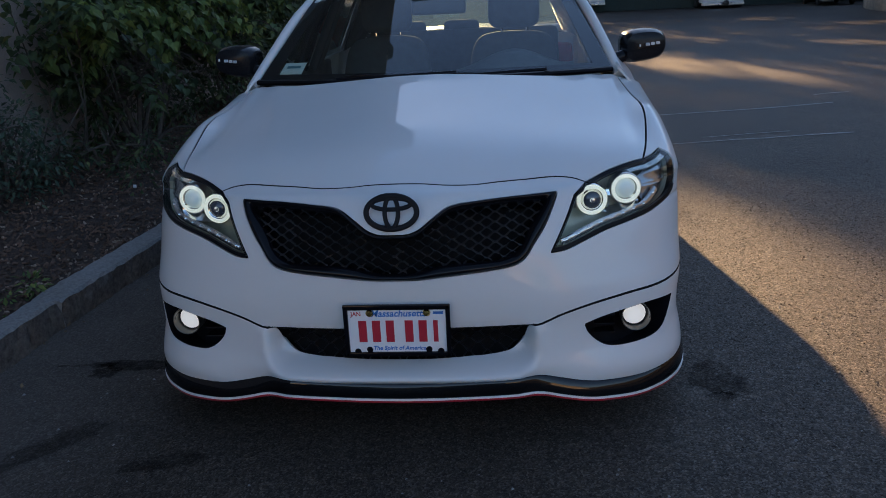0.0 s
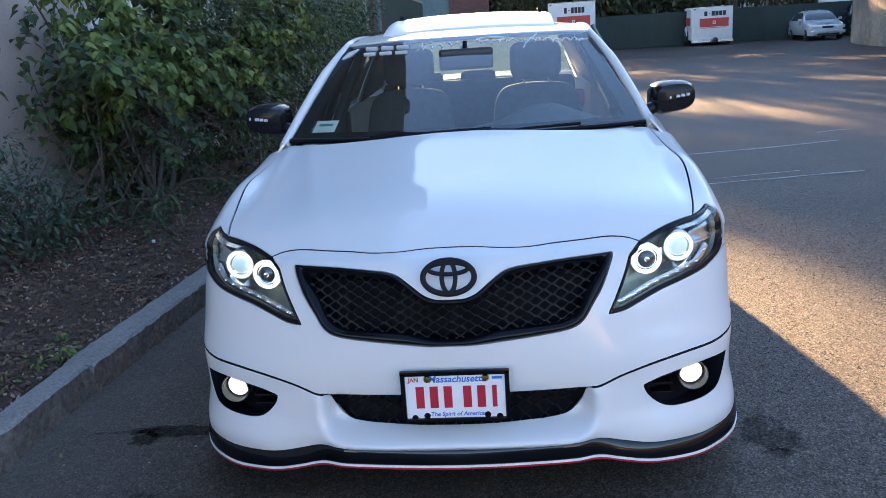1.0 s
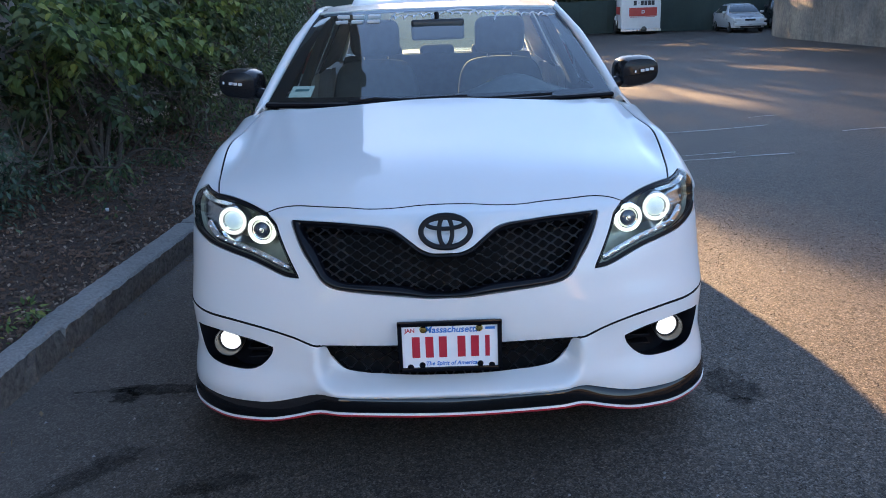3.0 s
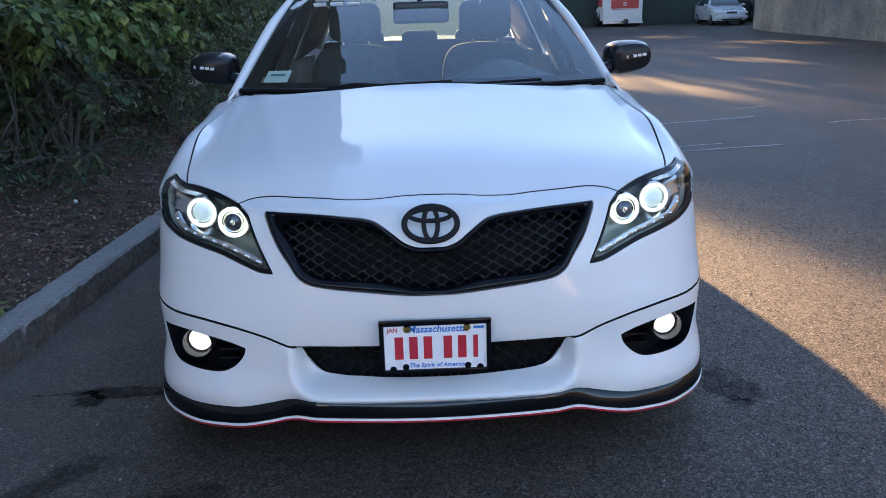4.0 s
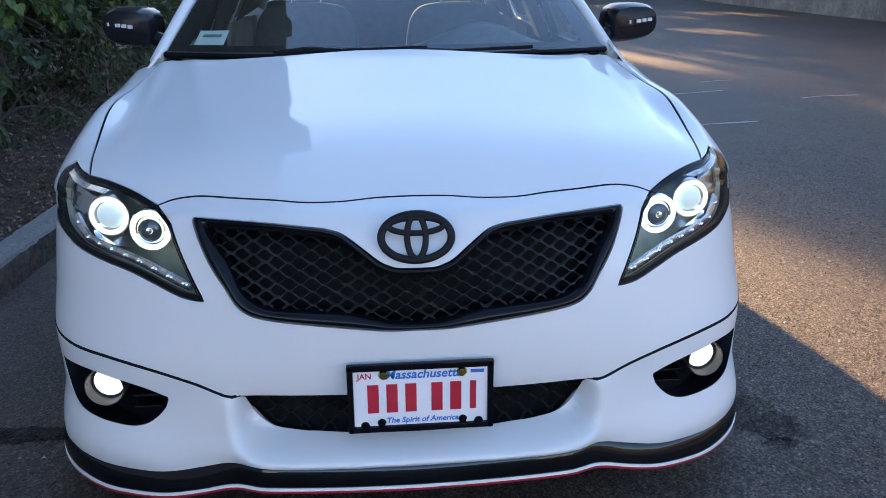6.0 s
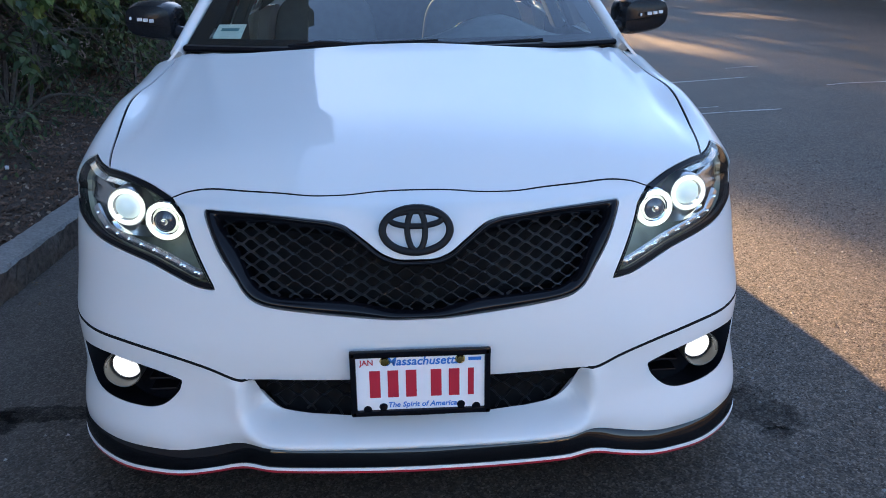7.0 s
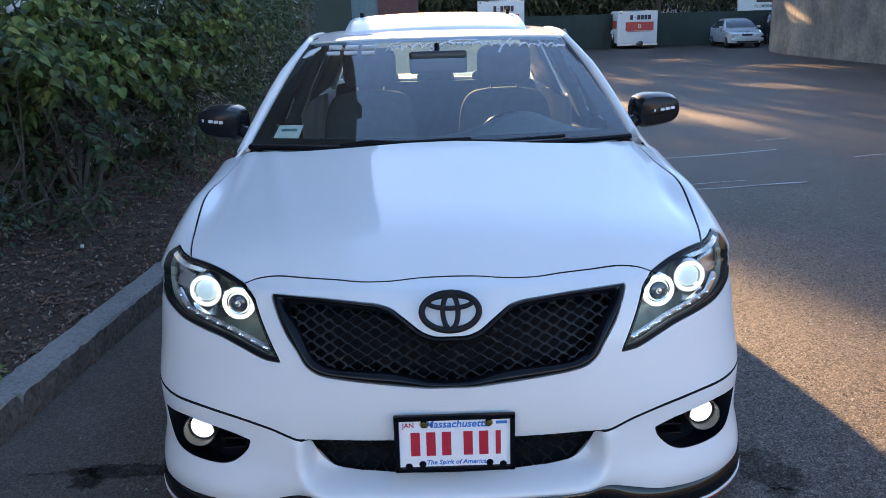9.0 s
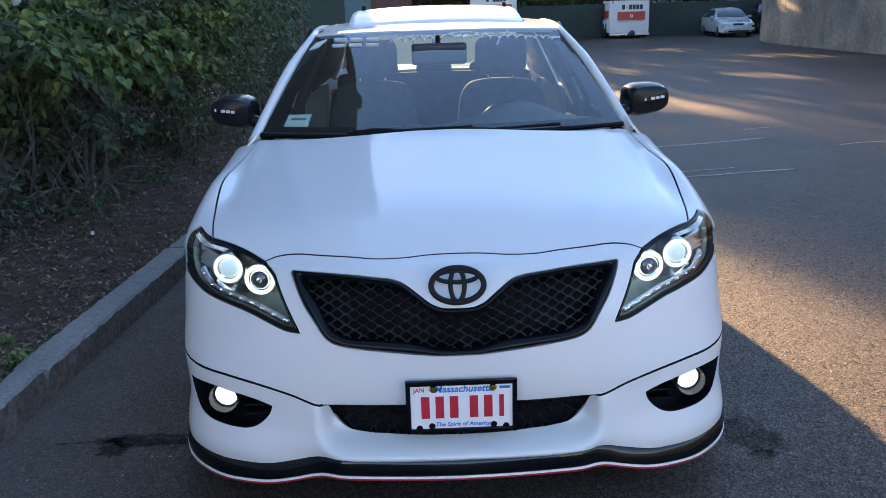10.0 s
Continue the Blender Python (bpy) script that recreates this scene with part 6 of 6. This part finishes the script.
def far_car(at, turn, paint, label, k=1.0):
    """A plain parked saloon, seen small and far."""
    c = thing("parked_car", at, label, "car", "cars parked far off")
    c.rotation_euler = (0, 0, radians(turn))
    c.scale = (k, k, k)
    prof = smooth_path([(-.02, .32), (-.04, .50), (.02, .64), (.14, .71), (.60, .81), (1.0, .88), (1.27, .93), (1.60, 1.13), (1.95, 1.32), (2.4, 1.395), (2.8, 1.40), (3.25, 1.35), (3.65, 1.18), (3.95, 1.05), (4.40, 1.0), (4.50, .80), (4.53, .55), (4.48, .3)], 3)
    bm = bmesh.new()
    rings = []
    for y, z in prof:
        belt = .85 - .20 * max(0, 1 - max(y, 0) / .9) ** 2.2 - .10 * max(0, (y - 3.9) / .6) ** 2
        sill = min(z, .60) - .04
        shoulder = min(z - .05, .90)
        top = belt - .015 - .235 * min(1, max(0, (z - .92) / .44))
        half = [(belt - .03, .24), (belt + .005, sill), (belt, max(sill + .005, shoulder)), (top, max(z - .045, shoulder + .006)), (top - .05, z - .012), (top * .72, z), (top * .35, z + .012)]
        rings.append([bm.verts.new((-x, y, q)) for x, q in half] + [bm.verts.new((x, y, q)) for x, q in half[::-1]])
    for a, b in zip(rings, rings[1:]):
        for q in range(13):
            bm.faces.new((a[q], a[q + 1], b[q + 1], b[q]))
    bm.faces.new(rings[0])
    bm.faces.new(rings[-1])
    part("body", bm, paint, c, smooth=True)
    P, F = grid_patch(lambda u, v: np.stack([(2 * u - 1) * (.74 - .16 * v), 1.30 + .60 * v - .02, .955 + .345 * v + .034 + .03 * np.sin(np.pi * v) - .02 * (2 * u - 1) ** 2], -1), 6, 4, .004)
    put("windscreen", P, F, FAR_PANE, c)
    for sx in (-1, 1):
        P, F = grid_patch(lambda u, v: np.stack([sx * (.848 - .20 * v), 1.50 + .50 * v + (2.10 - .9 * v) * u, .935 + .35 * v], -1), 6, 4, .004)
        put("side_window", P, F, FAR_PANE, c)
        part("headlight", boxed((sx * .60, .03, .62), (.34, .12, .12), .03), BOXWHITE, c)
        part("mirror", boxed((sx * .93, 1.45, .98), (.18, .10, .11), .03), paint, c)
        for y in (.82, 3.55):
            w = part("wheel", lathe([(0, -.09), (.2, -.10), (.29, -.08), (.31, 0), (.29, .08), (.2, .10), (0, .09)], Matrix.Translation((sx * .75, y, .31)) @ pose(0, 0, 0, 0, 90), 22), RUBBER, c, smooth=True)
            part("hubcap", lathe([(0, .015), (.16, .01), (.18, 0)], Matrix.Translation((sx * .86, y, .31)) @ pose(0, 0, 0, 0, 90 * sx), 16), STEEL, w)
    part("grille", boxed((0, .0, .62), (.50, .06, .10), .02), TRIM_BLACK, c)
    part("bumper", boxed((0, -.03, .40), (1.56, .16, .16), .05), paint, c, smooth=True)
    part("intake", boxed((0, -.10, .30), (1.0, .06, .07), .02), TRIM_BLACK, c)
    return c


far_car((12.75, 35.2, 0), -5, SILVER, "silver saloon parked by the fence", .82)
far_car((15.3, 36.8, 0), -8, DARKCAR, "dark car parked behind the silver saloon")

# wall on the other side of the yard
side_wall = thing("concrete_building", (11.9, 20, 0), "grey concrete building with a stained wall", "building", "", "structure")
P, F = grid_patch(lambda u, v: np.stack([.62 * np.clip((u - .88) / .12, 0, 1) ** 2 + 0 * v, -16 + 28.3 * u, -.1 + 5.2 * v], -1), 60, 4, -.3)
put("wall", P, F, YARD_WALL, side_wall, smooth=False)
part("end_wall", boxed((5.6, 12.3, 2.5), (9.9, .3, 5.2)), CONCRETE, side_wall)
part("flat_roof", boxed((5.3, -2, 5.2), (11, 29, .25), .03), CONCRETE, side_wall)

# buildings behind the fence
shed = thing("panel_building", (-4.0, 42.0, 0), "pale teal panelled building with a dark red bay", "building", "", "structure")
part("wall", boxed((-.3, .2, 3), (3.8, .4, 6.2)), TEAL, shed)
for k in range(4):
    part("panel_joint", boxed((-1.9 + .95 * k, -.015, 3), (.03, .03, 6.0)), TEAL, shed)
part("pier", boxed((-1.45, -.35, 3), (.36, .5, 6.2), .02), BRICKRED, shed)
part("bay", boxed((2.55, .1, 3), (1.9, .6, 6.2), .02), BRICKRED, shed)
for k in range(3):
    part("bay_rib", boxed((1.95 + .6 * k, -.22, 3), (.08, .06, 6.0)), BRICKRED, shed)
ramp_ = thing("sloping_screen", (-4.2, 40.6, 0), "dark screened ramp fence that slopes down", "fence", "", "structure")
P, F = grid_patch(lambda u, v: np.stack([-1.25 + 1.9 * u, 0 * u, .0 + (3.38 - .80 * u) * v], -1), 8, 4, .05)
put("screen", P, F, FENCE, ramp_)
part("rail", tube([(-1.25, -.02, 3.40), (.65, -.02, 2.60)], .04, 8), CONCRETE, ramp_)
bd = thing("painted_sign", (17.2, 45.0, 0), "white signboard with faint dark bars of print", "sign")
part("board", boxed((-.2, 0, 2.25), (2.4, .08, 2.15), .01), BOXWHITE, bd)
for dx in (-.7, .7):
    part("post", tube([(dx, .08, 0), (dx, .08, 1.6)], .05, 8), STEEL, bd)
part("print_bar", boxed((.0, -.05, 1.90), (.9, .02, .15)), INK, bd)
lettering("PLUMBING", .21, pose(-.03, -.045, 1.63, 90), INK, bd)
lettering("CO., INC.", .21, pose(-.06, -.045, 1.36, 90), INK, bd)
pole = thing("utility_pole", (11.2, 43.0, 0), "plain wooden utility pole behind the fence", "pole")
part("shaft", lathe([(.16, 0), (.12, 9), (0, 9.05)], Matrix(), 12), BARK, pole)


# crown gaps cut for ground sun patches: middle, half length, half width, way
CROWN_GAPS = ((3.55, 13.7, 2.9, .95, .42, -1), (2.75, 10.2, .9, .35, 1, -.6), (6.95, 17.8, 1.5, .55, .93, -2.2), (9.9, 23.0, 2.5, 1.0, 2.1, -3), (7.9, 27.8, 1.6, 1.1, 1, 0), (12.7, 23.6, .8, .35, .2, -1))


def open_to_sun(p):
    """How open the crowns are at p, 0 to 1: the low row of tops over the yard, and the gaps."""
    x, y = p.x + p.z * .648, p.y - p.z * 4.0
    best = min((1.95 - .37 * (y - 5.85) - x) / .25, (6.5 - y) / .5)
    # tops thinned over the far half of the yard to let sun through
    best = max(best, .45 * min(1, max(0, (y - 17) / 4)) * min(1, max(0, (36 - y) / 2)) * min(1, max(0, (10.5 - x) / 2)))
    for cx, cy, a, b, wx, wy in CROWN_GAPS:
        k = math.hypot(wx, wy)
        u, w = ((x - cx) * wx + (y - cy) * wy) / k, ((x - cx) * wy - (y - cy) * wx) / k
        best = max(best, min(.95, (1.25 - math.hypot(u / a, w / b)) / .7))
    return min(1, max(0, best))


def tree(at, height, wide, seed, count, low=.12):
    """A far tree: trunk, limbs and a ragged crown of leaf clumps."""
    r = random.Random(seed)
    t = thing("tree", at, "dark green leafy tree behind the fence", "tree", "trees behind the fence")
    bm = bmesh.new()
    add_tube(bm, [(0, 0, -.1), (.1, 0, height * .3), (-.1, .1, height * .6), (0, 0, height * .85)], [.24, .18, .12, .04], 8)
    cs = []
    for k in range(26):
        z = height * r.uniform(low, .93)
        a = r.uniform(0, 6.28)
        f = math.sin(math.pi * min(1, max(.12, (z / height - low * .5) / (1.03 - low * .5)))) ** .6
        d = wide * f * r.uniform(.35, .95)
        c = Vector((d * math.cos(a), d * math.sin(a) * .7, z))
        cs.append(c)
        add_tube(bm, [(0, 0, z * .75), (c.x * .5, c.y * .5, z * .92), c], [.06, .04, .015], 5)
    part("trunk", bm, BARK, t)
    places = []
    for _ in range(count):
        c = r.choice(cs)
        w = Vector((r.gauss(0, 1), r.gauss(0, 1), r.gauss(0, 1))).normalized()
        p = c + w * (height * .12) * r.random() ** .4 * r.uniform(.7, 1.4)
        if p.z > .3 and r.random() >= open_to_sun(p + Vector(at)):
            places.append((p, w))
    V, F = leaves(places, .40, SMALL_SHAPE, SMALL_FACES, r, .3, .8)
    tagged(put("crown", V, F, LEAF_FAR, t), "", "", "", "stuff")
    return t


# tops and back row are out of view, set to shade the yard
TREES = [(-13, 48, 11, 4.2), (-8.5, 50, 11.5, 4.2), (-4.6, 46.5, 11.8, 3.8), (-.8, 45, 11.6, 3.8), (3.4, 44, 10.6, 3.8), (7.2, 45.5, 9.4, 3.4), (11.2, 44.5, 10.2, 3.6), (15.5, 47.5, 9.2, 3.6), (20, 46, 10.0, 4.0), (25.5, 46, 9.6, 4.2),
         (-10.5, 57, 12.8, 4.6), (-5.5, 58, 14.2, 4.8), (-.5, 57, 13.8, 4.6), (4.0, 58, 12.6, 4.4), (8.6, 57, 12.4, 4.4), (13.5, 58, 12.8, 4.6), (19, 57, 12.6, 4.6)]
for k, (x, y, h, w) in enumerate(TREES):
    tree((x, y, 0), h, w, 60 + k, 9600, .48 if 13 < x < 21 and y < 50 else .12)
pale = thing("pale_building", (17.5, 56, 0), "pale building half hidden behind the trees", "building", "", "structure")
part("wall", boxed((0, 0, 3.4), (8.5, .4, 7.0)), BOXWHITE, pale)
part("roof", boxed((0, 2, 7.0), (9, 5, .3), .04), CONCRETE, pale)
# dark bank of woods that closes the distance, added to shut out bright sky
rb = random.Random(9)
P, F = grid_patch(lambda u, v: np.stack([-60 + 140 * u + 1.2 * np.sin(v * 7 + u * 60), 64 + 2.5 * np.sin(u * 47) * v + 1.4 * np.sin(u * 131 + 3 * v) + 3 * v, -.2 + (7.6 + 1.2 * np.sin(u * 37) + .8 * np.sin(u * 91)) * v], -1), 240, 14)
tagged(put("far_woods", P, F, WOOD_BANK, None, "dark wooded bank far behind the trees", True), "", "woods", "", "structure")
# undergrowth along the fence
V, F = [], []
ru = random.Random(77)
pl = []
for _ in range(120):
    cx, cz = ru.uniform(-.4, 24), .2 + 3.6 * ru.random() ** 1.5
    if cx > 13.6 and ru.random() < .7:
        continue
    cr = ru.uniform(.25, .75)
    for _ in range(int(330 * cr)):
        w = Vector((ru.gauss(0, 1), ru.gauss(0, 1), ru.gauss(0, .8))).normalized()
        p = Vector((cx, 41.9 + ru.uniform(-.4, 1.6), cz)) + w * cr * ru.random() ** .4
        if p.z > .05:
            pl.append((p, w))
V, F = leaves(pl, .15, SMALL_SHAPE, SMALL_FACES, ru, .3, .8)
tagged(put("undergrowth", V, F, LEAF_FAR, None, "dark tangled undergrowth behind the fence"), "", "bushes", "", "stuff")

# ---------------------------------------------------------------- behind the camera: unseen houses that close the yard, pale to light the car's nose
back = thing("grey_house", (2, -24, 0), "long grey house with dark windows across the yard", "building", "", "structure")
part("wall", boxed((-4, 0, 1.9), (30, .4, 4.0)), FACADE, back)
part("roof", boxed((-4, -3, 4.1), (31, 7, .4), .05), CONCRETE, back)
for k in range(9):
    w = part("window", boxed((-16.5 + 3.1 * k, .22, 1.7), (1.2, .08, 1.6), .02), WHITE_TRIM, back)
    part("pane", boxed((-16.5 + 3.1 * k, .27, 1.7), (1.0, .03, 1.4)), DARK_PANE, w)
side_house = thing("cream_garage", (11, -14, 0), "low cream garage with a dark door", "building", "", "structure")
part("wall", boxed((0, 0, 1.6), (7, .4, 3.4)), STUCCO, side_house)
part("roof", boxed((0, -2, 3.35), (7.6, 5, .25), .04), CONCRETE, side_house)
part("door", boxed((0, .22, 1.2), (3, .06, 2.4), .02), TEAL, side_house)
# wall added out of view so the bumper mirrors no bright horizon
east = thing("unseen_yard_wall", (34, -12, 0), "unseen plain grey wall, added to hide the pale horizon", "wall", "", "structure")
part("wall", boxed((0, 0, 2.7), (.4, 62, 5.6)), CONCRETE, east)
